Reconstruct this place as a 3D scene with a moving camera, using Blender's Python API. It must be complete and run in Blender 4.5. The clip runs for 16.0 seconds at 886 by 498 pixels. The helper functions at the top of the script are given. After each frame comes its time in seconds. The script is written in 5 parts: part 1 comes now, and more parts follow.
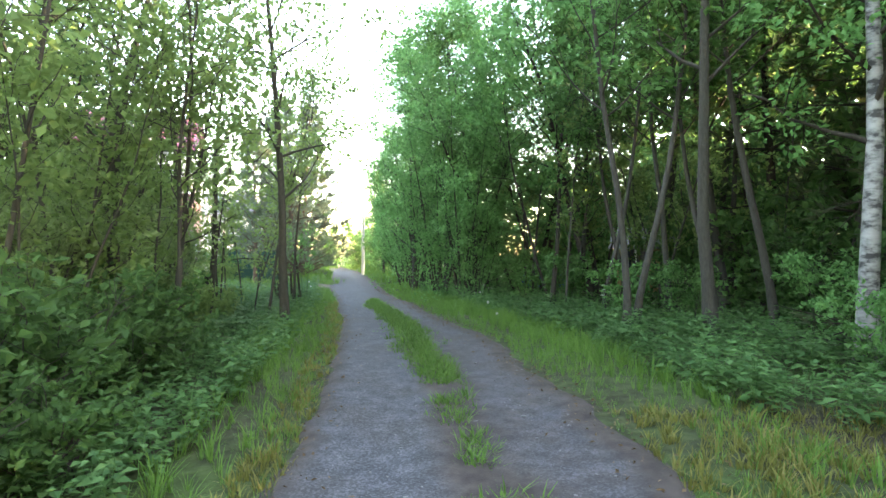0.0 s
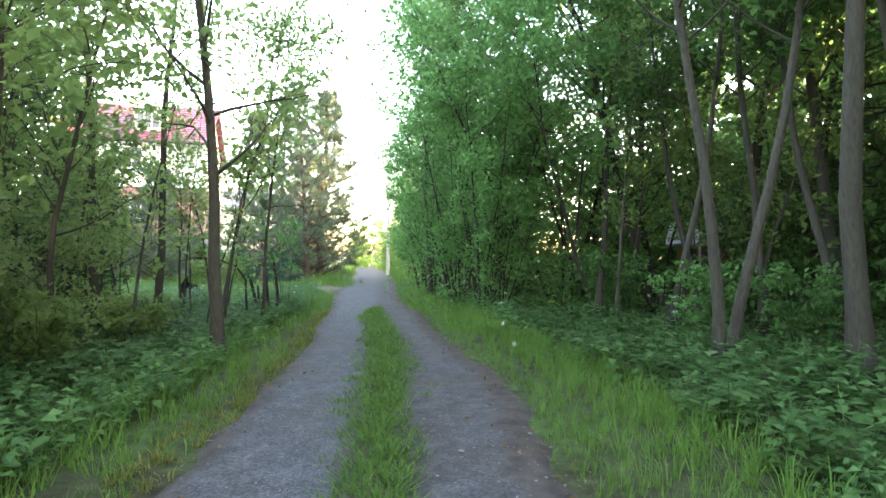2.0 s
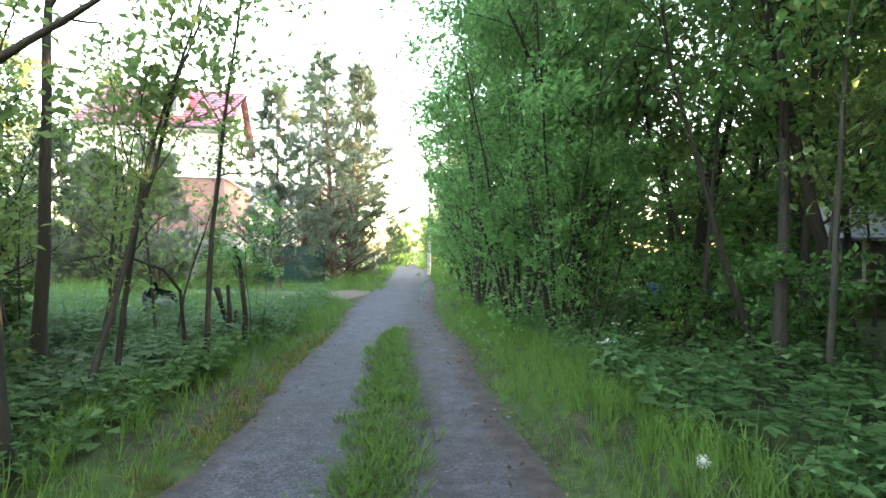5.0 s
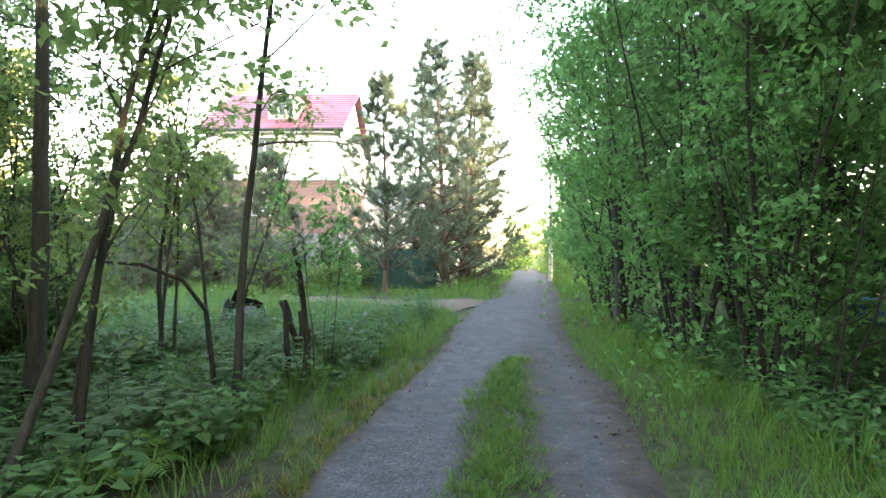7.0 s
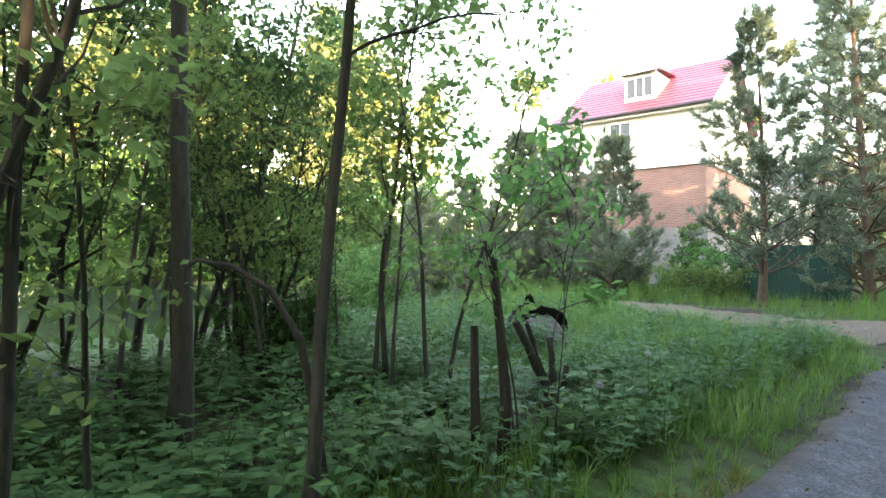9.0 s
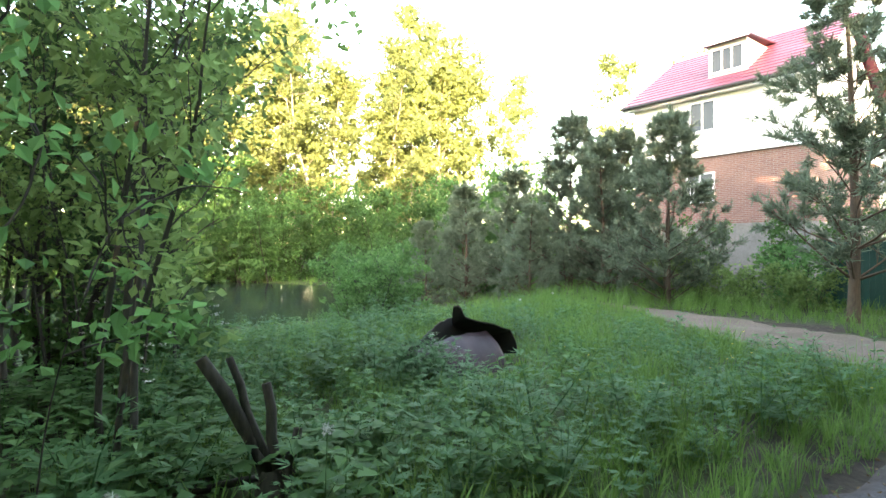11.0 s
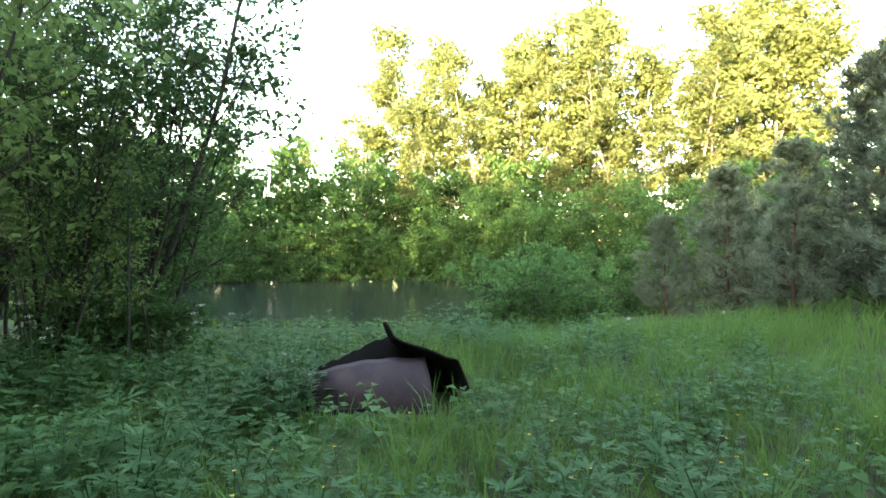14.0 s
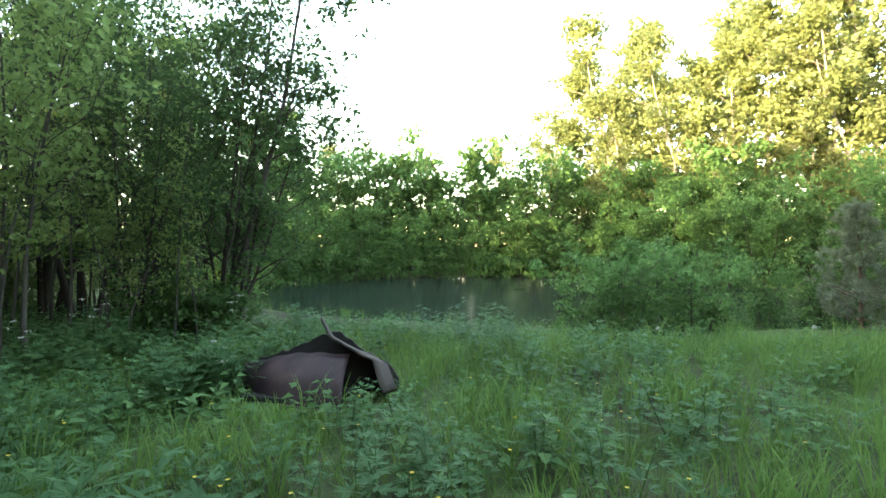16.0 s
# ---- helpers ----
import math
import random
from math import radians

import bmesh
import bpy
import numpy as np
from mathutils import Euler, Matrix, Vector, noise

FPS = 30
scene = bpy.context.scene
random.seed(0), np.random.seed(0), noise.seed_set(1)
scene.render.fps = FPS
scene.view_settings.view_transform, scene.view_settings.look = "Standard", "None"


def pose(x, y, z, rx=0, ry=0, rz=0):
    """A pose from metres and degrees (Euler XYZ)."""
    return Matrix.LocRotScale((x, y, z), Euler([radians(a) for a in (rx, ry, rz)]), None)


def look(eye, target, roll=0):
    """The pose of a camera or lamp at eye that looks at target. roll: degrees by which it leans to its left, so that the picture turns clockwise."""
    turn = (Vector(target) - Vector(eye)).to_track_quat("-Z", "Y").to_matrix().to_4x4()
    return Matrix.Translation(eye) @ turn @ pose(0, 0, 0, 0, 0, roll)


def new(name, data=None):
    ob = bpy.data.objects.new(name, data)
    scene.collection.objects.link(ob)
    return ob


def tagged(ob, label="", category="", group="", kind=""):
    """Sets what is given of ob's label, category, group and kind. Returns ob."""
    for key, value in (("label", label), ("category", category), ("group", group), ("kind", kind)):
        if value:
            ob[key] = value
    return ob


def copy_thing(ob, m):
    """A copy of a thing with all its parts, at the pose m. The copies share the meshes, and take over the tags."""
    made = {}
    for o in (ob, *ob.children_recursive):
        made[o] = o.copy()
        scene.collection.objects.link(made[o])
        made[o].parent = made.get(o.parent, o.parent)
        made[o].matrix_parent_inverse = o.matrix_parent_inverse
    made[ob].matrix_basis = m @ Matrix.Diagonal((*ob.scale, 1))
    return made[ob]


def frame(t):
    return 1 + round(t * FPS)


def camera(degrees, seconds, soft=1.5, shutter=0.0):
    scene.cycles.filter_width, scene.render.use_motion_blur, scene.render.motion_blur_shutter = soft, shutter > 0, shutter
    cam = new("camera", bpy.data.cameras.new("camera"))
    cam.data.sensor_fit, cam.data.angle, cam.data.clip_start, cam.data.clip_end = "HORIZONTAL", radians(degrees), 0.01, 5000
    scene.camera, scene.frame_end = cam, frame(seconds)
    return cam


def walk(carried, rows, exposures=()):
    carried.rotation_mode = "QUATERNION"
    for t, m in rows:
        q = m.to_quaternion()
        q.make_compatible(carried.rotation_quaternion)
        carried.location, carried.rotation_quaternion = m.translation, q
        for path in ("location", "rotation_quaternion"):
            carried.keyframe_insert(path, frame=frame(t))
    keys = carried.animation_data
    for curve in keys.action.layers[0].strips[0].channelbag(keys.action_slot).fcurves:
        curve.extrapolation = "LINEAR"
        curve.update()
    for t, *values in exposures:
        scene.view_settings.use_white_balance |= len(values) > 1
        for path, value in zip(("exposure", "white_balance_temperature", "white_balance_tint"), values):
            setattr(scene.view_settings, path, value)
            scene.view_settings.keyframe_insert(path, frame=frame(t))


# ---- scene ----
cam = camera(77.77, 16.0, soft=1.55)
PATH = [
    (0.0, pose(0.035, -0.031, 1.450, 90.76, 0.00, 0.18)),
    (0.5, pose(0.242, 0.807, 1.450, 90.82, 0.00, 0.48)),
    (1.0, pose(0.432, 1.669, 1.450, 90.77, 0.00, 1.49)),
    (1.5, pose(0.579, 2.497, 1.450, 90.70, 0.00, 2.40)),
    (2.0, pose(0.610, 3.340, 1.450, 90.64, 0.00, 4.27)),
    (2.5, pose(0.619, 4.134, 1.450, 90.58, 0.10, 5.29)),
    (3.0, pose(0.563, 4.965, 1.450, 90.57, 0.20, 6.29)),
    (3.5, pose(0.475, 5.739, 1.450, 90.43, 0.20, 6.81)),
    (4.0, pose(0.379, 6.501, 1.450, 90.32, 0.00, 7.95)),
    (6.5, pose(-0.281, 9.832, 1.450, 90.89, 0.00, 13.33)),
    (7.0, pose(-0.454, 10.463, 1.450, 90.74, -0.10, 21.40)),
    (7.5, pose(-0.727, 11.190, 1.450, 90.65, -0.20, 34.89)),
    (8.0, pose(-0.895, 11.987, 1.450, 90.58, -0.20, 43.39)),
    (8.5, pose(-1.092, 12.710, 1.450, 90.48, -0.20, 53.02)),
    (9.0, pose(-1.222, 13.488, 1.450, 90.44, -0.20, 59.93)),
    (9.5, pose(-1.382, 14.288, 1.450, 90.43, -0.20, 64.65)),
    (10.0, pose(-1.468, 15.136, 1.450, 90.42, -0.10, 66.58)),
    (12.5, pose(-2.190, 19.239, 1.450, 90.53, -0.10, 86.84)),
    (13.0, pose(-2.425, 20.017, 1.450, 90.58, 0.00, 94.25)),
    (13.5, pose(-2.825, 20.741, 1.450, 90.55, 0.00, 101.50)),
    (14.0, pose(-3.198, 21.418, 1.450, 90.56, 0.00, 107.29)),
    (14.5, pose(-3.613, 22.061, 1.450, 90.45, -0.10, 113.75)),
    (15.0, pose(-3.953, 22.671, 1.450, 90.41, -0.10, 119.17)),
    (15.5, pose(-4.332, 23.247, 1.450, 90.29, -0.20, 125.34)),
    (16.0, pose(-4.767, 23.810, 1.450, 90.25, -0.10, 129.96)),
]
EXPOSURES = [(0.0, 5.18, 8000, 17), (6.2, 5.18, 8100, 18), (7.4, 4.95, 8100, 18), (8.2, 4.82, 8100, 18), (9.6, 5.02, 8100, 18), (10.4, 4.98, 8100, 17), (12.5, 4.55, 8000, 14), (16.0, 4.5, 7900, 13)]

walk(cam, PATH, EXPOSURES)

# ---- world and sun ----
SUN_ELEV, SUN_AZ = radians(8.8), math.atan2(1.0, -0.22)
world = bpy.data.worlds.new("sky_world")
world.use_nodes = True
scene.world = world
wn = world.node_tree
sky = wn.nodes.new("ShaderNodeTexSky")
sky.sky_type = 'NISHITA'
sky.sun_disc = False
sky.sun_elevation, sky.sun_rotation = SUN_ELEV, SUN_AZ
sky.air_density, sky.dust_density, sky.ozone_density = 1.0, 2.0, 1.0
wn.links.new(sky.outputs[0], wn.nodes["Background"].inputs[0])
wn.nodes["Background"].inputs[1].default_value = 0.15
sun_data = bpy.data.lights.new("sun", 'SUN')
sun_data.energy, sun_data.angle, sun_data.color = 2.4, radians(0.6), (1.0, 0.82, 0.56)
sun = new("sun", sun_data)
sun_dir = Vector((math.sin(SUN_AZ) * math.cos(SUN_ELEV), math.cos(SUN_AZ) * math.cos(SUN_ELEV), math.sin(SUN_ELEV)))
sun.matrix_world = look(sun_dir * 100, (0, 0, 0))


# ---- materials ----
class Nodes:
    def __init__(self, name):
        self.mat = bpy.data.materials.new(name)
        self.mat.use_nodes = True
        self.t = self.mat.node_tree
        self.bsdf = self.t.nodes["Principled BSDF"]
        self.out = self.t.nodes["Material Output"]

    def add(self, kind, **props):
        n = self.t.nodes.new(kind)
        for k, v in props.items():
            if k == "operation":
                n.operation = v
            elif k == "blend_type":
                n.blend_type = v
        return n

    def link(self, a, b):
        self.t.links.new(a, b)

    def coords(self, kind="Object"):
        return self.add("ShaderNodeTexCoord").outputs[kind]

    def noise(self, vec, scale, detail=4.0, rough=0.6):
        n = self.add("ShaderNodeTexNoise")
        n.inputs["Scale"].default_value = scale
        n.inputs["Detail"].default_value = detail
        n.inputs["Roughness"].default_value = rough
        self.link(vec, n.inputs["Vector"])
        return n.outputs["Fac"]

    def ramp(self, fac, stops):
        r = self.add("ShaderNodeValToRGB")
        while len(r.color_ramp.elements) < len(stops):
            r.color_ramp.elements.new(0.5)
        for e, (p, c) in zip(r.color_ramp.elements, stops):
            e.position = p
            e.color = (*c, 1)
        self.link(fac, r.inputs[0])
        return r.outputs[0]

    def mix(self, fac, a, b, mode='MIX'):
        m = self.add("ShaderNodeMix")
        m.data_type = 'RGBA'
        m.blend_type = mode
        if isinstance(fac, float):
            m.inputs[0].default_value = fac
        else:
            self.link(fac, m.inputs[0])
        for sock, v in ((m.inputs[6], a), (m.inputs[7], b)):
            if isinstance(v, tuple):
                sock.default_value = (*v, 1)
            else:
                self.link(v, sock)
        return m.outputs[2]

    def bump(self, fac, strength=0.4, dist=0.02):
        b = self.add("ShaderNodeBump")
        b.inputs["Strength"].default_value = strength
        b.inputs["Distance"].default_value = dist
        self.link(fac, b.inputs["Height"])
        self.link(b.outputs[0], self.bsdf.inputs["Normal"])

    def base(self, col, rough=0.8, metal=0.0, spec=0.5):
        if isinstance(col, tuple):
            self.bsdf.inputs["Base Color"].default_value = (*col, 1)
        else:
            self.link(col, self.bsdf.inputs["Base Color"])
        self.bsdf.inputs["Roughness"].default_value = rough
        self.bsdf.inputs["Metallic"].default_value = metal
        self.bsdf.inputs["Specular IOR Level"].default_value = spec
        return self.mat


def leaf_mat(name, dark, mid, light, trans=0.4, rough=0.5, patch=0.6):
    n = Nodes(name)
    g = n.add("ShaderNodeNewGeometry")
    pos = n.coords("Object")
    col = n.ramp(g.outputs["Random Per Island"], [(0.0, dark), (0.5, mid), (1.0, light)])
    big = n.noise(pos, patch, 2.0)
    col = n.mix(big, col, n.mix(0.5, col, mid), 'MIX')
    hsv = n.add("ShaderNodeHueSaturation")
    oi = n.add("ShaderNodeObjectInfo")
    mr = n.add("ShaderNodeMapRange")
    mr.inputs[3].default_value, mr.inputs[4].default_value = 0.8, 1.2
    n.link(oi.outputs["Random"], mr.inputs[0])
    n.link(mr.outputs[0], hsv.inputs["Value"])
    n.link(col, hsv.inputs["Color"])
    n.base(hsv.outputs[0], 0.62, 0.0, 0.14)
    tr = n.add("ShaderNodeBsdfTranslucent")
    n.link(n.mix(0.5, hsv.outputs[0], light, 'MIX'), tr.inputs[0])
    mx = n.add("ShaderNodeMixShader")
    mx.inputs[0].default_value = trans
    n.link(n.bsdf.outputs[0], mx.inputs[1])
    n.link(tr.outputs[0], mx.inputs[2])
    n.link(mx.outputs[0], n.out.inputs[0])
    return n.mat


def bark_mat(name, a, b, c):
    n = Nodes(name)
    p = n.coords("Object")
    mp = n.add("ShaderNodeMapping")
    mp.inputs["Scale"].default_value = (1, 1, 0.22)
    n.link(p, mp.inputs[0])
    f = n.noise(mp.outputs[0], 38, 5)
    s = n.noise(p, 2.5, 3)
    col = n.mix(s, n.ramp(f, [(0.3, a), (0.6, b)]), c)
    n.bump(f, 0.7, 0.012)
    return n.base(col, 0.9, 0, 0.2)


def birch_mat():
    n = Nodes("birch_bark")
    p = n.coords("Object")
    mp = n.add("ShaderNodeMapping")
    mp.inputs["Scale"].default_value = (4.0, 4.0, 9)
    n.link(p, mp.inputs[0])
    f = n.noise(mp.outputs[0], 1.0, 4)
    col = n.ramp(f, [(0.40, (0.02, 0.018, 0.017)), (0.46, (0.11, 0.105, 0.10)), (0.56, (0.21, 0.205, 0.195)), (0.75, (0.27, 0.26, 0.245))])
    n.bump(f, 0.4, 0.01)
    return n.base(col, 0.7)


def plain_mat(name, a, b, scale=6.0, rough=0.7, metal=0.0, bump=0.2, fine=60.0):
    n = Nodes(name)
    p = n.coords("Object")
    col = n.mix(n.noise(p, scale, 4), a, b)
    f = n.noise(p, fine, 3)
    col = n.mix(n.ramp(f, [(0.35, (0.25, 0.25, 0.25)), (0.6, (0, 0, 0))]), col, tuple(x * 0.6 for x in a))
    n.bump(f, bump, 0.01)
    return n.base(col, rough, metal)


def gravel_mat():
    n = Nodes("lane_gravel")
    p = n.coords("Object")
    at = n.add("ShaderNodeAttribute")
    at.attribute_name = "earth"
    big = n.noise(p, 0.8, 4)
    mid = n.noise(p, 5.0, 6)
    v = n.add("ShaderNodeTexVoronoi")
    v.inputs["Scale"].default_value = 70
    n.link(p, v.inputs["Vector"])
    grain = n.noise(p, 170, 2)
    col = n.ramp(mid, [(0.25, (0.044, 0.045, 0.052)), (0.5, (0.069, 0.070, 0.080)), (0.75, (0.102, 0.103, 0.114))])
    col = n.mix(n.ramp(big, [(0.45, (0, 0, 0)), (0.65, (0.6, 0.6, 0.6))]), col, (0.062, 0.056, 0.054))
    speck = n.ramp(v.outputs["Color"], [(0.25, (0.55, 0.55, 0.55)), (0.6, (1, 1, 1)), (0.95, (1.7, 1.7, 1.7))])
    col = n.mix(0.75, col, n.mix(1.0, col, speck, 'MULTIPLY'))
    dirt = n.ramp(mid, [(0.3, (0.030, 0.024, 0.023)), (0.7, (0.078, 0.062, 0.056))])
    ad = n.add("ShaderNodeMath", operation='ADD')
    n.link(at.outputs["Fac"], ad.inputs[0])
    sc = n.add("ShaderNodeMath", operation='MULTIPLY_ADD')
    n.link(n.noise(p, 2.6, 5), sc.inputs[0])
    sc.inputs[1].default_value, sc.inputs[2].default_value = 0.9, -0.45
    n.link(sc.outputs[0], ad.inputs[1])
    col = n.mix(n.ramp(ad.outputs[0], [(0.25, (0, 0, 0)), (0.75, (1, 1, 1))]), col, dirt)
    h = n.mix(0.5, v.outputs["Distance"], grain)
    n.bump(h, 0.6, 0.012)
    return n.base(col, 0.9, 0, 0.2)


def ground_mat():
    n = Nodes("woodland_ground")
    p = n.coords("Object")
    a = n.noise(p, 0.35, 3)
    b = n.noise(p, 7, 6)
    soil = n.ramp(b, [(0.3, (0.014, 0.011, 0.009)), (0.55, (0.038, 0.029, 0.021)), (0.75, (0.075, 0.058, 0.042))])
    moss = n.ramp(b, [(0.3, (0.02, 0.04, 0.010)), (0.7, (0.06, 0.115, 0.025))])
    col = n.mix(n.ramp(a, [(0.35, (0, 0, 0)), (0.6, (0.85, 0.85, 0.85))]), soil, moss)
    n.bump(b, 0.8, 0.04)
    return n.base(col, 0.95, 0, 0.2)


def sand_mat():
    n = Nodes("sandy_track")
    p = n.coords("Object")
    a = n.noise(p, 1.2, 4)
    b = n.noise(p, 25, 5)
    col = n.ramp(b, [(0.3, (0.075, 0.055, 0.043)), (0.7, (0.165, 0.125, 0.10))])
    col = n.mix(n.ramp(a, [(0.45, (0, 0, 0)), (0.7, (0.8, 0.8, 0.8))]), col, (0.085, 0.075, 0.05))
    n.bump(b, 0.5, 0.02)
    return n.base(col, 0.92, 0, 0.2)


def brick_mat():
    n = Nodes("house_brick")
    p = n.coords("Object")
    br = n.add("ShaderNodeTexBrick")
    br.inputs["Scale"].default_value = 1.0
    br.inputs["Brick Width"].default_value = 0.26
    br.inputs["Row Height"].default_value = 0.077
    br.inputs["Mortar Size"].default_value = 0.011
    br.inputs["Color1"].default_value = (0.15, 0.058, 0.045, 1)
    br.inputs["Color2"].default_value = (0.21, 0.092, 0.070, 1)
    br.inputs["Mortar"].default_value = (0.24, 0.20, 0.18, 1)
    sx = n.add("ShaderNodeSeparateXYZ")
    n.link(p, sx.inputs[0])
    ad = n.add("ShaderNodeMath", operation='ADD')
    n.link(sx.outputs[0], ad.inputs[0])
    n.link(sx.outputs[1], ad.inputs[1])
    cb = n.add("ShaderNodeCombineXYZ")
    n.link(ad.outputs[0], cb.inputs[0])
    n.link(sx.outputs[2], cb.inputs[1])
    n.link(cb.outputs[0], br.inputs["Vector"])
    col = n.mix(n.noise(p, 1.3, 4), br.outputs["Color"], n.mix(0.15, br.outputs["Color"], (0.4, 0.27, 0.22)))
    n.bump(br.outputs["Fac"], -0.4, 0.01)
    return n.base(col, 0.85)


def rust_mat():
    n = Nodes("rusty_iron")
    p = n.coords("Object")
    a = n.noise(p, 3.0, 6)
    b = n.noise(p, 40, 4)
    col = n.ramp(a, [(0.3, (0.020, 0.012, 0.015)), (0.5, (0.036, 0.022, 0.027)), (0.7, (0.066, 0.040, 0.040))])
    col = n.mix(n.ramp(b, [(0.5, (0, 0, 0)), (0.75, (0.7, 0.7, 0.7))]), col, (0.034, 0.021, 0.022))
    n.bump(b, 0.3, 0.008)
    return n.base(col, 0.5, 0.1, 0.3)


def water_mat():
    n = Nodes("pond_water")
    p = n.coords("Object")
    f = n.noise(p, 1.6, 3)
    n.bump(f, 0.06, 0.05)
    d = n.noise(p, 0.35, 4)
    col = n.ramp(d, [(0.4, (0.006, 0.010, 0.013)), (0.7, (0.014, 0.022, 0.022))])
    return n.base(col, 0.11, 0.0, 0.25)


LEAF_YOUNG = leaf_mat("young_tree_leaf", (0.078, 0.140, 0.044), (0.138, 0.222, 0.070), (0.215, 0.315, 0.112), 0.6)
LEAF_GREEN = leaf_mat("bush_leaf", (0.040, 0.128, 0.037), (0.088, 0.220, 0.066), (0.158, 0.325, 0.115), 0.5)
LEAF_PALE = leaf_mat("willow_leaf", (0.04, 0.11, 0.03), (0.075, 0.17, 0.05), (0.13, 0.25, 0.085), 0.45)
LEAF_FAR = leaf_mat("far_leaf", (0.080, 0.118, 0.042), (0.135, 0.175, 0.066), (0.20, 0.235, 0.10), 0.5)
# dark foliage; also stands in for shade on wood rows and thicket copies
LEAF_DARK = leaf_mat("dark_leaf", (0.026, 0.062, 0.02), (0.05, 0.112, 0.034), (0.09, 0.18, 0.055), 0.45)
# darker than LEAF_DARK: backlight on the pond willows is put into the colour
LEAF_WILLOW = leaf_mat("dark_willow_leaf", (0.021, 0.051, 0.018), (0.045, 0.095, 0.033), (0.082, 0.152, 0.054), 0.44)
LEAF_HEDGE = leaf_mat("thicket_leaf", (0.036, 0.088, 0.026), (0.064, 0.145, 0.042), (0.11, 0.215, 0.07), 0.48)
NEEDLE = leaf_mat("pine_needle", (0.066, 0.098, 0.070), (0.125, 0.170, 0.118), (0.20, 0.245, 0.165), 0.35)
LEAF_UNDER = leaf_mat("understorey_leaf", (0.080, 0.130, 0.050), (0.145, 0.215, 0.085), (0.225, 0.31, 0.135), 0.55)
NEEDLE_DARK = leaf_mat("spruce_needle", (0.022, 0.038, 0.018), (0.045, 0.07, 0.03), (0.08, 0.1, 0.04), 0.2)
HERB = leaf_mat("herb_leaf", (0.032, 0.084, 0.030), (0.064, 0.148, 0.050), (0.115, 0.222, 0.080), 0.42)
HERB_PALE = leaf_mat("meadow_herb_leaf", (0.034, 0.098, 0.038), (0.068, 0.170, 0.066), (0.13, 0.260, 0.118), 0.42)
GRASS = leaf_mat("grass_blade", (0.044, 0.108, 0.022), (0.080, 0.172, 0.034), (0.135, 0.245, 0.056), 0.4)
GRASS_MEADOW = leaf_mat("meadow_grass_blade", (0.055, 0.13, 0.030), (0.10, 0.20, 0.046), (0.165, 0.285, 0.078), 0.42)
GRASS_DRY = leaf_mat("dry_grass_blade", (0.090, 0.100, 0.020), (0.150, 0.160, 0.040), (0.250, 0.210, 0.080), 0.35)
BARK = bark_mat("grey_brown_bark", (0.019, 0.017, 0.014), (0.062, 0.055, 0.046), (0.048, 0.046, 0.036))
BARK_GREY = bark_mat("grey_bark", (0.021, 0.019, 0.016), (0.066, 0.060, 0.051), (0.045, 0.042, 0.035))
BARK_PALE = bark_mat("pale_aspen_bark", (0.09, 0.08, 0.065), (0.24, 0.22, 0.18), (0.18, 0.165, 0.135))
BARK_DARK = bark_mat("dark_bark", (0.014, 0.012, 0.010), (0.05, 0.04, 0.032), (0.03, 0.026, 0.02))
BARK_PINE = bark_mat("pine_bark", (0.045, 0.030, 0.022), (0.12, 0.08, 0.055), (0.075, 0.058, 0.045))
BIRCH = birch_mat()
GRAVEL = gravel_mat()
GROUND = ground_mat()
SAND = sand_mat()
BRICK = brick_mat()
RUST = rust_mat()
WATER = water_mat()
# near-black colour for the inner faces and floor of the tank
BLACK_IRON = plain_mat("black_iron", (0.004, 0.004, 0.004), (0.012, 0.010, 0.009), 8, 0.9)
SHEET = plain_mat("weathered_iron_sheet", (0.026, 0.020, 0.017), (0.064, 0.048, 0.038), 5, 0.95, 0.0, 0.5, 40)
STONE = plain_mat("gravel_stone", (0.10, 0.10, 0.104), (0.20, 0.195, 0.195), 40, 0.85)
DEADLEAF = leaf_mat("dead_leaf", (0.050, 0.030, 0.015), (0.110, 0.070, 0.035), (0.200, 0.140, 0.080), 0.1)
SIDING = plain_mat("cream_siding", (0.66, 0.65, 0.60), (0.72, 0.71, 0.66), 1.5, 0.6, 0.0, 0.05)
ROOF = plain_mat("red_metal_roof", (0.135, 0.028, 0.055), (0.19, 0.042, 0.075), 1.5, 0.45, 0.0, 0.05)
WHITE = plain_mat("white_paint", (0.76, 0.76, 0.76), (0.82, 0.82, 0.82), 3, 0.5, 0.0, 0.03)
PLINTH = plain_mat("rubble_plinth", (0.14, 0.135, 0.125), (0.26, 0.25, 0.235), 4, 0.9, 0.0, 0.8, 12)
GLASS = Nodes("window_glass").base((0.05, 0.06, 0.07), 0.12, 0.0, 0.35)
FENCE = plain_mat("green_fence_paint", (0.005, 0.05, 0.04), (0.008, 0.07, 0.055), 2, 0.5, 0.0, 0.05)
WOOD_Y = plain_mat("ochre_boards", (0.30, 0.20, 0.09), (0.40, 0.28, 0.14), 3, 0.8)
SLATE = plain_mat("grey_roofing", (0.20, 0.20, 0.23), (0.30, 0.30, 0.33), 3, 0.8)
BLUE = plain_mat("blue_plastic", (0.01, 0.09, 0.32), (0.015, 0.13, 0.42), 3, 0.45, 0.0, 0.05)
CONCRETE = plain_mat("pale_concrete", (0.42, 0.41, 0.39), (0.55, 0.54, 0.52), 4, 0.9)
PETAL = plain_mat("white_petal", (0.34, 0.36, 0.31), (0.42, 0.44, 0.39), 30, 0.7, 0.0, 0.0)
YELLOW = plain_mat("yellow_petal", (0.5, 0.37, 0.02), (0.56, 0.42, 0.03), 30, 0.6, 0.0, 0.0)
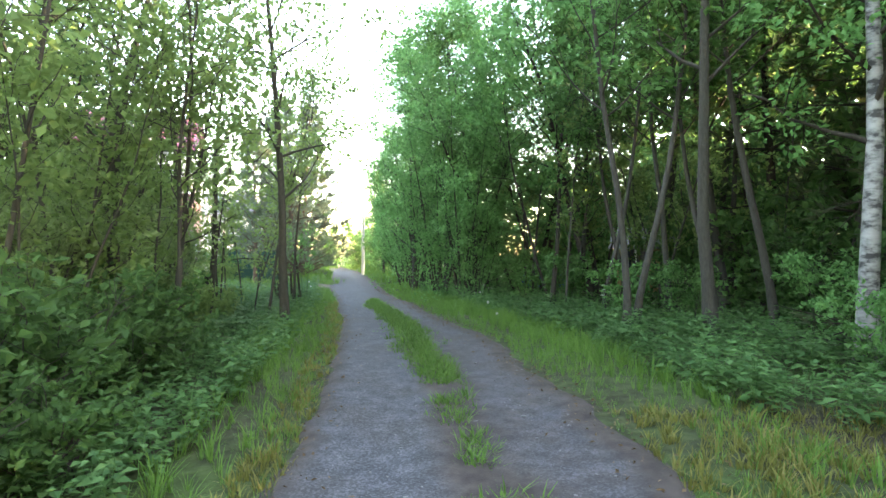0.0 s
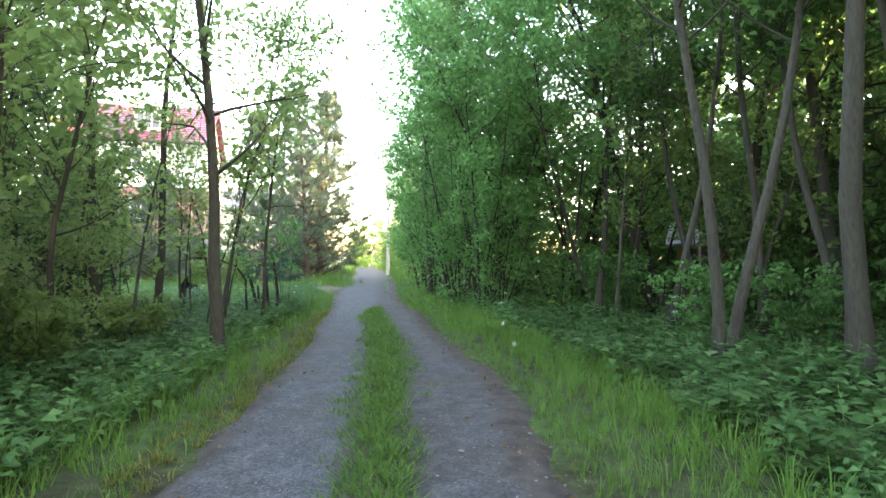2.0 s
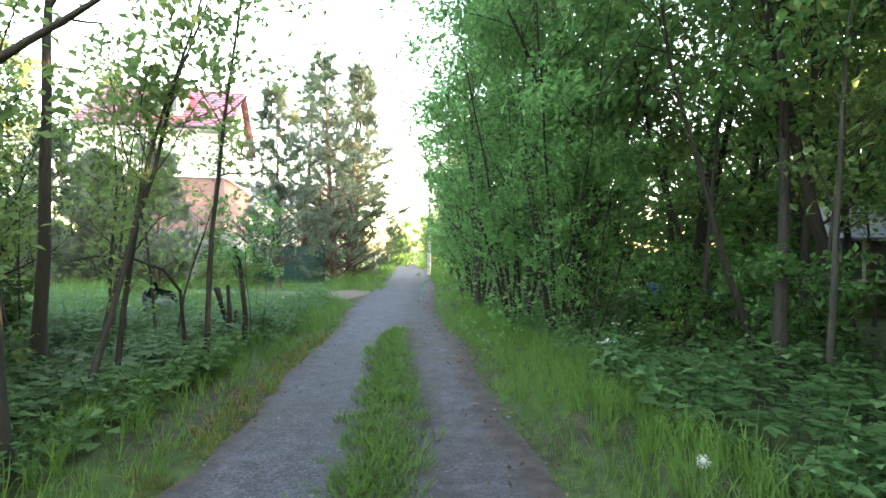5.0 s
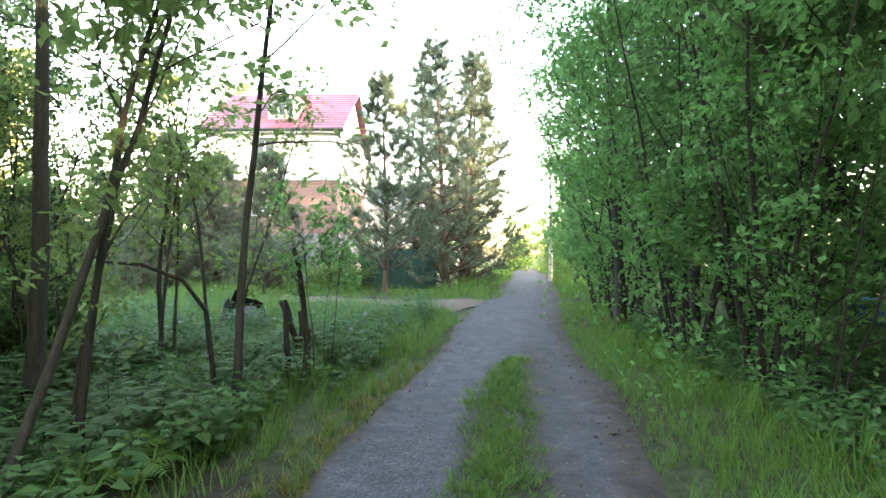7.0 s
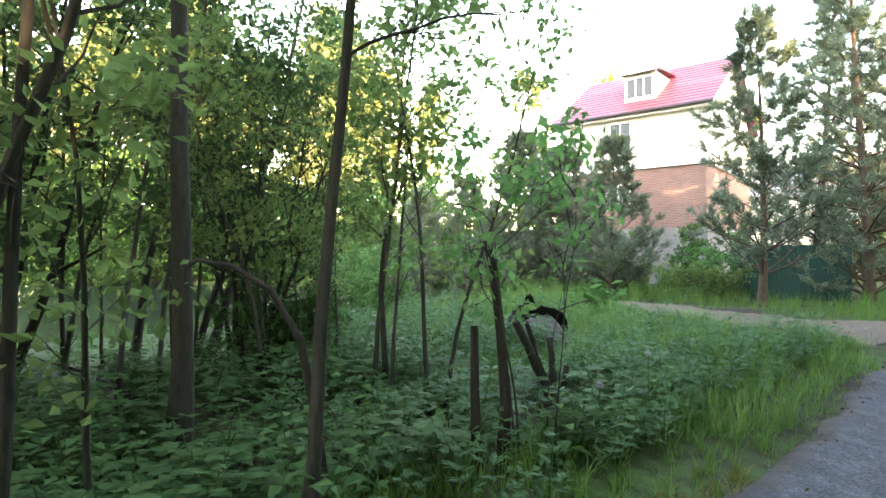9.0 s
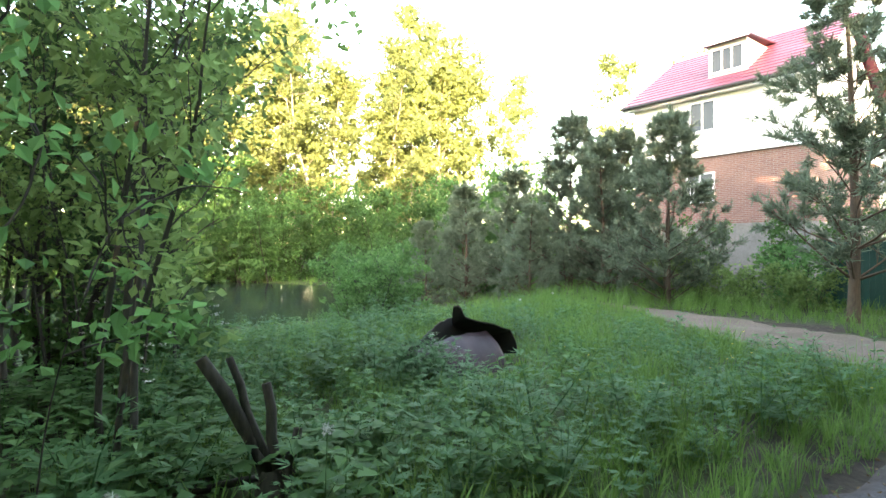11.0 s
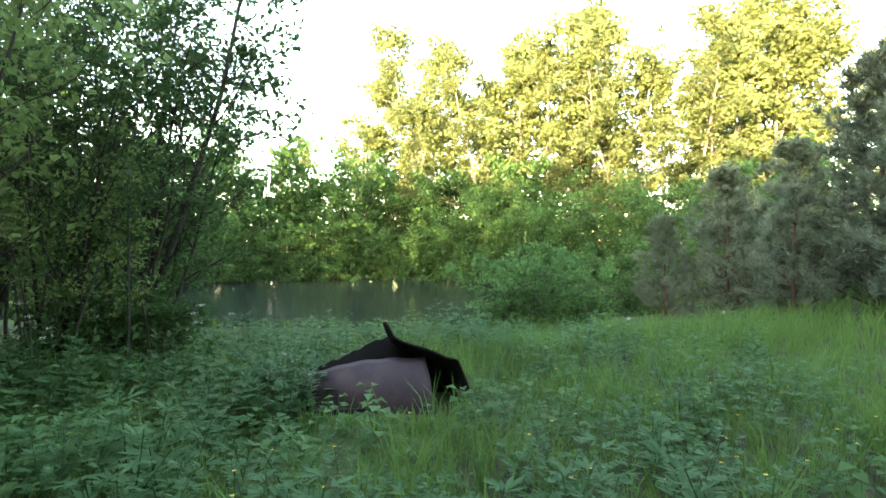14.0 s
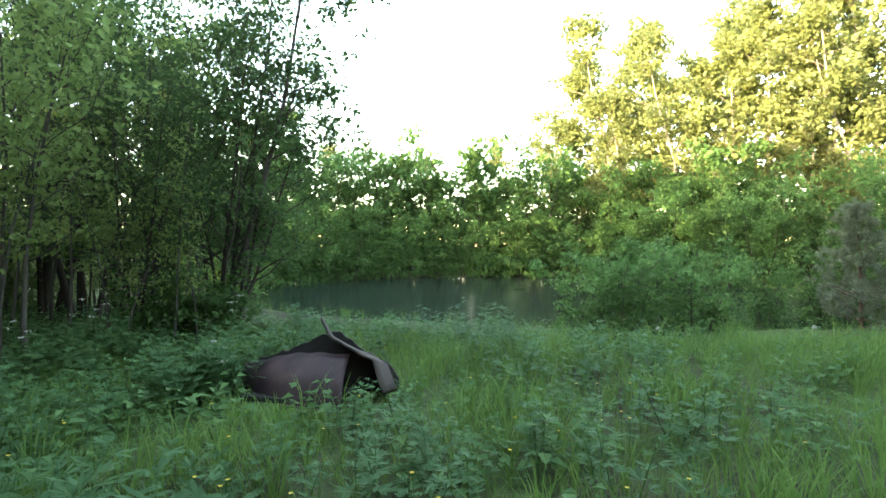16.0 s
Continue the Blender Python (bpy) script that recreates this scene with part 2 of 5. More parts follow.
WIRE = plain_mat("black_cable", (0.02, 0.02, 0.02), (0.03, 0.03, 0.03), 30, 0.6)


# ---- mesh helpers ----
class Geo:
    """Collects vertices and four-cornered faces."""
    def __init__(self):
        self.v, self.q, self.n = [], [], 0

    def add(self, v, q):
        v = np.asarray(v, float).reshape(-1, 3)
        q = np.asarray(q, int).reshape(-1, 4)
        self.v.append(v)
        self.q.append(q + self.n)
        self.n += len(v)
        return self

    def arrays(self):
        if not self.v:
            return np.zeros((0, 3)), np.zeros((0, 4), int)
        return np.concatenate(self.v), np.concatenate(self.q)

    def box(self, x0, y0, z0, x1, y1, z1):
        v = [(x, y, z) for z in (z0, z1) for y in (y0, y1) for x in (x0, x1)]
        q = [(0, 2, 3, 1), (4, 5, 7, 6), (0, 1, 5, 4), (2, 6, 7, 3), (0, 4, 6, 2), (1, 3, 7, 5)]
        return self.add(v, q)

    def tube(self, pts, radii, sides=6):
        pts, radii = np.asarray(pts, float), np.asarray(radii, float)
        tan = np.gradient(pts, axis=0)
        tan /= np.linalg.norm(tan, axis=1)[:, None] + 1e-9
        ref = np.where(np.abs(tan[:, 2:3]) > 0.9, [[1.0, 0, 0]], [[0, 0, 1.0]])
        a = np.cross(tan, ref)
        a /= np.linalg.norm(a, axis=1)[:, None] + 1e-9
        b = np.cross(tan, a)
        ang = np.linspace(0, 2 * math.pi, sides, endpoint=False)
        ring = a[:, None] * np.cos(ang)[None, :, None] + b[:, None] * np.sin(ang)[None, :, None]
        v = pts[:, None] + ring * radii[:, None, None]
        k = np.arange(len(pts) - 1)[:, None] * sides
        j = np.arange(sides)[None]
        jn = (j + 1) % sides
        q = np.stack([k + j, k + jn, k + sides + jn, k + sides + j], -1)
        self.add(v.reshape(-1, 3), q.reshape(-1, 4))
        if sides >= 4:
            top = (len(pts) - 1) * sides
            self.q.append(np.array([[top, top + 1, top + sides // 2, top + sides // 2 + 1]]) + self.n - len(pts) * sides)
        return self

    def mesh(self, name, mat, smooth=True):
        v, q = self.arrays()
        me = bpy.data.meshes.new(name)
        me.vertices.add(len(v))
        me.vertices.foreach_set("co", v.astype(np.float32).ravel())
        me.loops.add(len(q) * 4)
        me.loops.foreach_set("vertex_index", q.astype(np.int32).ravel())
        me.polygons.add(len(q))
        me.polygons.foreach_set("loop_start", np.arange(len(q), dtype=np.int32) * 4)
        me.polygons.foreach_set("use_smooth", np.full(len(q), smooth))
        me.update(calc_edges=True)
        me.materials.append(mat)
        return me


def part(name, geo, mat, parent=None, label="", smooth=False):
    ob = new(name, geo.mesh(name, mat, smooth))
    if parent:
        ob.parent = parent
    if label:
        tagged(ob, label)
    return ob


def thing(name, label, category, group="", at=None):
    ob = tagged(new(name), label, category, group)
    if at is not None:
        ob.matrix_basis = at
    return ob


def unit(v):
    return v / (np.linalg.norm(v, axis=-1, keepdims=True) + 1e-9)


def leaves(geo, c, axis, length, width, rng, droop=0.35, fold=0.18):
    """Folded pointed leaves at the centres c, along axis."""
    n = len(c)
    a = unit(axis + rng.normal(0, 0.55, (n, 3)) + [0, 0, -droop])
    nrm = unit(rng.normal(0, 0.6, (n, 3)) + [0, 0, 1.0])
    s = unit(np.cross(a, nrm))
    up = np.cross(s, a)
    L = (length * rng.uniform(0.65, 1.25, n))[:, None]
    W = L * (width / length)
    v = np.stack([c - a * L * 0.5, c - a * L * 0.05 + s * W * 0.5 + up * W * fold,
                  c + a * L * 0.5, c - a * L * 0.05 - s * W * 0.5 + up * W * fold], 1)
    geo.add(v.reshape(-1, 3), np.arange(n * 4).reshape(-1, 4))


def path_points(start, direction, length, n, rng, wander=0.12, lift=0.0):
    pts = [np.array(start, float)]
    d = unit(np.array(direction, float))
    for _ in range(n):
        d = unit(d + rng.normal(0, wander, 3) + [0, 0, lift])
        pts.append(pts[-1] + d * length / n)
    return np.array(pts)


def grow(seed, height, r0, lean=(0, 0), crown_from=0.3, spread=1.8, limbs=16, count=5000, leaf=0.07, slim=0.62,
         stems=1, stem_spread=0.0, cloud=0.16, rise=0.9, wander=0.05, shoots=5, sides=4, skirt=0.0, skirt_r=1.6, skirt_h=1.8, clump=11):
    """Wood and leaves of a broad-leaved tree or bush: two Geo."""
    rng = np.random.default_rng(seed)
    trunk, branch, crown = Geo(), Geo(), Geo()
    tips = []
    for s in range(stems):
        az = 2 * math.pi * s / stems + rng.uniform(0, 0.7)
        h = height * rng.uniform(0.72, 1.0) if s else height
        ld = np.array([lean[0] + stem_spread * math.cos(az), lean[1] + stem_spread * math.sin(az), 1.0])
        base = np.array([0.12 * math.cos(az), 0.12 * math.sin(az), 0]) * (stems > 1)
        n = 12
        tp = path_points(base + [0, 0, -0.15], ld, h, n, rng, wander, 0.02)
        tr = r0 * (1 - 0.92 * np.linspace(0, 1, n + 1) ** 0.9) * (1 if stems == 1 else rng.uniform(0.5, 0.9))
        tr[0] *= 1.35
        trunk.tube(tp, tr, 8)
        k = max(4, limbs // stems)
        for i in range(k):
            t = crown_from + (0.97 - crown_from) * ((i + rng.uniform(0, 1)) / k)
            x = t * n
            i0 = min(int(x), n - 1)
            st = tp[i0] + (tp[i0 + 1] - tp[i0]) * (x - i0)
            a = i * 2.4 + rng.uniform(-0.5, 0.5) + s
            rel = (t - crown_from) / (1 - crown_from)
            ln = spread * (0.35 + 0.9 * math.sin(math.pi * min(1, 0.18 + 0.8 * rel)) ** 0.8) * rng.uniform(0.65, 1.2)
            d = np.array([math.cos(a), math.sin(a), rise * rng.uniform(0.5, 1.3)])
            lp = path_points(st, d, ln, 6, rng, 0.15, 0.05)
            rr = max(0.006, r0 * (1 - 0.9 * t) * 0.42)
            branch.tube(lp, np.linspace(rr, 0.004, 7), sides)
            for j in range(shoots):
                u = rng.uniform(0.25, 1.0) * 6
                j0 = min(int(u), 5)
                sp = lp[j0] + (lp[j0 + 1] - lp[j0]) * (u - j0)
                td = unit(unit(lp[-1] - lp[0]) + rng.normal(0, 0.6, 3))
                wp = path_points(sp, td, ln * rng.uniform(0.25, 0.5), 3, rng, 0.2, 0.02)
                branch.tube(wp, np.linspace(max(0.004, rr * 0.4), 0.0025, 4), 3)
                tips.append(wp)
            tips.append(lp[[2, 3, 5, 6]])
        tips.append(tp[[-4, -3, -2, -1]])
    tips = np.array([t[:4] for t in tips])
    m = count // clump + 1
    pick = rng.integers(0, len(tips), m)
    u = rng.uniform(0.1, 1.0, m) * 3
    i0 = np.minimum(u.astype(int), 2)
    c = tips[pick, i0] + (tips[pick, i0 + 1] - tips[pick, i0]) * (u - i0)[:, None] + rng.normal(0, cloud * 0.75, (m, 3))
    ax = unit(tips[pick, i0 + 1] - tips[pick, i0])
    own = rng.integers(0, m, count)
    c = c[own] + rng.normal(0, 1, (count, 3)) * [cloud * 0.62, cloud * 0.62, cloud * 0.4]
    ax = ax[own]
    k = int(count * skirt)
    if k:
        g = k // 9 + 1
        a = rng.uniform(0, 2 * math.pi, g)
        r = skirt_r * np.sqrt(rng.random(g)) * (1 + 0.25 * np.sin(3 * a + seed))
        z = skirt_h * rng.random(g) * np.sqrt(np.clip(1.15 - (r / skirt_r) ** 2, 0.05, 1))
        hub = np.stack([r * np.cos(a), r * np.sin(a), z + 0.1], 1)
        c[:k] = hub[rng.integers(0, g, k)] + rng.normal(0, cloud * 0.5, (k, 3))
    leaves(crown, c, ax, leaf, leaf * slim, rng)
    return trunk, branch, crown


def make_tree(name, label, category, group, bark, leafm, at, limb=None, **kw):
    trunk, branch, crown = grow(**kw)
    ob = thing(name, label, category, group, at)
    part("trunk", trunk, bark, ob, smooth=True)
    tagged(part("limb_frame", branch, limb or bark, ob, smooth=True), kind="stuff")
    tagged(part("crown", crown, leafm, ob), kind="stuff")
    return ob


def needles(geo, c, axis, rng, length=0.1, width=0.012, per=7):
    n = len(c) * per
    c = np.repeat(c, per, 0)
    a = unit(np.repeat(axis, per, 0) + rng.normal(0, 0.75, (n, 3)))
    s = unit(np.cross(a, rng.normal(0, 1, (n, 3))))
    L = (length * rng.uniform(0.7, 1.3, n))[:, None]
    w = width * s
    v = np.stack([c - w, c + w, c + a * L + w * 0.3, c + a * L - w * 0.3], 1)
    geo.add(v.reshape(-1, 3), np.arange(n * 4).reshape(-1, 4))


def conifer(seed, height, r0, whorls=16, reach=1.6, bare=0.08, tufts=1500, rise=0.45, needle=0.11, wide=0.013, per=7, twigs=3):
    rng = np.random.default_rng(seed)
    trunk, branch, crown = Geo(), Geo(), Geo()
    n = 12
    tp = path_points((0, 0, -0.15), (rng.normal(0, 0.02), rng.normal(0, 0.02), 1), height, n, rng, 0.015, 0.05)
    tr = r0 * (1 - 0.94 * np.linspace(0, 1, n + 1))
    tr[0] *= 1.3
    trunk.tube(tp, tr, 8)
    tips = [tp[[-3, -2, -2, -1]]] * 3
    for w in range(whorls):
        t = bare + (0.98 - bare) * (w + rng.uniform(-0.3, 0.3)) / whorls
        t = min(max(t, 0.03), 0.985)
        x = t * n
        i0 = min(int(x), n - 1)
        st = tp[i0] + (tp[i0 + 1] - tp[i0]) * (x - i0)
        k = rng.integers(4, 7)
        for j in range(k):
            a = 2 * math.pi * j / k + rng.uniform(-0.4, 0.4) + w
            ln = reach * (1 - t) ** 0.75 * rng.uniform(0.6, 1.2) + 0.12
            lp = path_points(st, (math.cos(a), math.sin(a), rise * rng.uniform(0.4, 1.3)), ln, 4, rng, 0.1, 0.06)
            rr = max(0.006, r0 * (1 - t) * 0.3)
            branch.tube(lp, np.linspace(rr, 0.004, 5), 4)
            tips.append(lp[1:5])
            for _ in range(twigs):
                u = rng.integers(1, 4)
                wp = path_points(lp[u], unit(lp[-1] - lp[0]) + rng.normal(0, 0.55, 3), ln * rng.uniform(0.25, 0.5), 3, rng, 0.15, 0.08)
                branch.tube(wp, np.linspace(rr * 0.4, 0.003, 4), 3)
                tips.append(wp)
    tips = np.array(tips)
    pick = rng.integers(0, len(tips), tufts)
    u = rng.uniform(0.3, 1.0, tufts) ** 0.7 * 3
    i0 = np.minimum(u.astype(int), 2)
    c = tips[pick, i0] + (tips[pick, i0 + 1] - tips[pick, i0]) * (u - i0)[:, None] + rng.normal(0, 0.03, (tufts, 3))
    needles(crown, c, unit(tips[pick, 3] - tips[pick, 0]) + [0, 0, 0.25], rng, needle, wide, per)
    return trunk, branch, crown


def make_conifer(name, label, category, group, bark, mat, at, **kw):
    trunk, branch, crown = conifer(**kw)
    ob = thing(name, label, category, group, at)
    part("trunk", trunk, bark, ob, smooth=True)
    tagged(part("limb_frame", branch, bark, ob, smooth=True), kind="stuff")
    tagged(part("crown", crown, mat, ob), kind="stuff")
    return ob


def place(x, y, turn=0.0, size=1.0, tilt=(0.0, 0.0)):
    z = height_at(np.array([x]), np.array([y]))[0]
    return pose(x, y, z, tilt[0], tilt[1], turn) @ Matrix.Diagonal((size, size, size, 1))


def scatter(geo, template, xs, ys, size, rng, tilt=0.15, sink=0.02):
    """Copies of a small plant, joined into one Geo."""
    tv, tq = template
    n = len(xs)
    a = rng.uniform(0, 2 * math.pi, n)
    s = np.asarray(size) * np.ones(n)
    ca, sa = np.cos(a)[:, None], np.sin(a)[:, None]
    v = tv[None] * s[:, None, None]
    x = v[..., 0] * ca - v[..., 1] * sa
    y = v[..., 0] * sa + v[..., 1] * ca
    z = v[..., 2]
    lx, ly = rng.normal(0, tilt, (2, n))
    x = x + z * lx[:, None] + np.asarray(xs)[:, None]
    y = y + z * ly[:, None] + np.asarray(ys)[:, None]
    z = z + height_at(np.asarray(xs), np.asarray(ys))[:, None] - sink
    q = tq[None] + (np.arange(n) * len(tv))[:, None, None]
    geo.add(np.stack([x, y, z], -1).reshape(-1, 3), q.reshape(-1, 4))


# ---- plan ----
LANE_Y = np.array([-40, 0, 3.3, 5.7, 7, 9.6, 12.6, 14.4, 16.5, 18, 21.6, 26, 30.5, 45, 50, 90, 200.0])
LANE_L = np.array([-0.6, -0.95, -1.07, -1.32, -1.5, -1.85, -2.38, -2.85, -3.22, -3.55, -4.5, -5.5, -6.3, -9.2, -10.4, -21, -60.0])
LANE_R = np.array([1.9, 1.6, 1.58, 1.45, 1.17, 0.92, 0.02, -0.4, -0.85, -1.35, -2.2, -3.0, -3.8, -6.7, -7.8, -18, -57.0])
STRIP_Y = np.array([-40, 0, 3.3, 5.7, 7, 9.6, 12.6, 14.4, 16.5, 18.0])
STRIP_C = np.array([0.7, 0.5, 0.28, 0.07, -0.12, -0.5, -1.1, -1.58, -2.05, -2.3])
POND = (-30.0, 8.0, 14.0)
POND_Z = -0.6


def lane_left(y):
    return np.interp(y, LANE_Y, LANE_L)


def lane_right(y):
    return np.interp(y, LANE_Y, LANE_R)


def hash_noise(x, y, f):
    return (np.sin(x * f * 1.7 + 1.3 * np.sin(y * f * 1.1)) + np.sin(y * f * 1.9 + 1.7 * np.sin(x * f * 0.9 + 2.0))) * 0.5


def side_mask(x, y):
    """Inside the sandy side track: positive."""
    c = np.interp(-x, [3.5, 6, 8, 10.5, 13, 15.5], [26.0, 25.9, 25.5, 25.7, 26.2, 26.3])
    w = np.interp(-x, [3.5, 6, 8, 10.5, 13, 15.5], [3.6, 2.3, 1.3, 1.0, 0.65, 0.1])
    m = w - np.abs(y - c) + 0.18 * hash_noise(x, y, 2.1)
    return np.where((x < -3.5) & (x > -15.5), m, -1.0)


def height_at(x, y):
    x, y = np.asarray(x, float), np.asarray(y, float)
    L, R = lane_left(y), lane_right(y)
    off = np.maximum(L - x, x - R)
    h = 0.05 * hash_noise(x, y, 0.55) + 0.03 * hash_noise(x, y, 1.9)
    h = h * np.clip(off / 1.0, 0, 1)
    h = h + 0.05 * np.exp(-((off - 0.7) / 0.5) ** 2)
    ditch = np.exp(-((L - x - 2.6) / 1.1) ** 2) * np.clip((18 - y) / 3, 0, 1) * np.clip((y - 9) / 3, 0, 1)
    h = h - 0.18 * ditch
    h = np.where(off < 0, -0.02, h)
    d = np.hypot(x - POND[0], y - POND[1])
    dip = np.clip((22.5 - d) / 5.5, 0, 1)
    h = h - 0.48 * dip * dip * (3 - 2 * dip)
    d = d + 0.9 * np.sin(3 * np.arctan2(y - POND[1], x - POND[0]) + 1.0)
    k = np.clip((POND[2] + 2.2 - d) / 3.2, 0, 1)
    k = k * k * (3 - 2 * k)
    return h * (1 - k) - 1.0 * k


# ---- ground, lane, pond ----
def ground_sheet():
    def axis(lo, hi, step, far):
        mid = np.arange(lo, hi + step, step)
        out = np.geomspace(step * 2, far, 26)
        return np.concatenate([lo - out[::-1], mid, hi + out])
    xs, ys = axis(-48, 14, 0.5, 2500), axis(-8, 46, 0.5, 2500)
    X, Y = np.meshgrid(xs, ys)
    Z = height_at(X.ravel(), Y.ravel())
    v = np.stack([X.ravel(), Y.ravel(), Z], 1)
    nx = len(xs)
    i = (np.arange(len(ys) - 1)[:, None] * nx + np.arange(nx - 1)[None]).ravel()
    q = np.stack([i, i + 1, i + nx + 1, i + nx], 1)
    tagged(part("ground", Geo().add(v, q), GROUND, smooth=True), "dark woodland soil with moss and leaf litter", "ground", kind="structure")


def ribbon(y0, y1, left, right, n_across, step, z, wob=0.06):
    ys = np.arange(y0, y1, step)
    u = np.linspace(0, 1, n_across)
    L = left(ys) + wob * hash_noise(ys, ys * 0.3, 3.1) + wob * 0.6 * hash_noise(ys, ys, 9.0)
    R = right(ys) + wob * hash_noise(ys + 9, ys * 0.3, 2.7) + wob * 0.6 * hash_noise(ys + 5, ys, 8.0)
    X = L[:, None] + (R - L)[:, None] * u[None]
    Y = np.repeat(ys[:, None], n_across, 1)
    Z = z(X, Y, u[None])
    v = np.stack([X.ravel(), Y.ravel(), Z.ravel()], 1)
    i = (np.arange(len(ys) - 1)[:, None] * n_across + np.arange(n_across - 1)[None]).ravel()
    return Geo().add(v, np.stack([i, i + 1, i + n_across + 1, i + n_across], 1))


def lane_surface():
    def z(X, Y, u):
        ruts = -0.025 * (np.exp(-((u - 0.24) / 0.12) ** 2) + np.exp(-((u - 0.78) / 0.12) ** 2))
        edge = -0.05 * np.clip(np.abs(u - 0.5) * 2 - 0.9, 0, 1) * 10
        return 0.03 + ruts + edge * 0.9 + 0.008 * hash_noise(X, Y, 3.3)
    geo = ribbon(-40, 190, lane_left, lane_right, 21, 0.25, z, 0.07)
    road = part("road", geo, GRAVEL, smooth=True)
    v = geo.arrays()[0]
    u = np.tile(np.linspace(0, 1, 21), len(v) // 21)
    strip = np.exp(-((v[:, 0] - np.interp(v[:, 1], STRIP_Y, STRIP_C)) / 0.3) ** 2) * np.clip((19.5 - v[:, 1]) / 2, 0, 1)
    earth = np.clip(strip * 0.9 + np.clip(np.abs(u - 0.5) * 2 - 0.72, 0, 1) * 3.4 + 0.42 * np.clip((u - 0.55) / 0.12, 0, 1), 0, 1)
    road.data.attributes.new("earth", 'FLOAT', 'POINT').data.foreach_set("value", earth.astype(np.float32))
    tagged(road, "grey gravel lane with two wheel tracks", "lane", kind="structure")


def side_track():
    xs = np.arange(-15.5, -5.1, 0.2)
    c = np.interp(-xs, [3.5, 6, 8, 10.5, 13, 15.5], [26.0, 25.9, 25.5, 25.7, 26.2, 26.3])
    w = np.interp(-xs, [3.5, 6, 8, 10.5, 13, 15.5], [3.6, 2.3, 1.3, 1.0, 0.65, 0.1])
    n = 13
    u = np.linspace(-1, 1, n)
    Y = c[:, None] + w[:, None] * u[None] * (1 + 0.16 * hash_noise(xs, xs * 0.4, 2.7)[:, None] + 0.12 * hash_noise(xs + 4, xs * 1.3, 6.5)[:, None])
    X = np.repeat(xs[:, None], n, 1)
    Z = height_at(X.ravel(), Y.ravel()).reshape(X.shape)
    Z = np.maximum(Z, -0.02) + 0.035 - 0.07 * np.abs(u[None]) ** 6
    v = np.stack([X.ravel(), Y.ravel(), Z.ravel()], 1)
    i = (np.arange(len(xs) - 1)[:, None] * n + np.arange(n - 1)[None]).ravel()
    geo = Geo().add(v, np.stack([i, i + n, i + n + 1, i + 1], 1))
    tagged(part("path", geo, SAND, smooth=True), "pale sandy side track worn into the grass", "track", kind="structure")


def pond():
    a = np.linspace(0, 2 * math.pi, 96, endpoint=False)
    v = np.concatenate([[(POND[0] + k * math.cos(t), POND[1] + k * math.sin(t), POND_Z) for t in a] for k in (0.3, 8.0, 16.2)])
    j = np.arange(96)
    jn = (j + 1) % 96
    q = np.concatenate([np.stack([j + o, jn + o, jn + o + 96, j + o + 96], 1) for o in (0, 96)])
    tagged(part("water", Geo().add(v, q[:, ::-1]), WATER, smooth=True), "still dark pond water with green reflections", "pond", kind="structure")


ground_sheet()
lane_surface()
side_track()
pond()


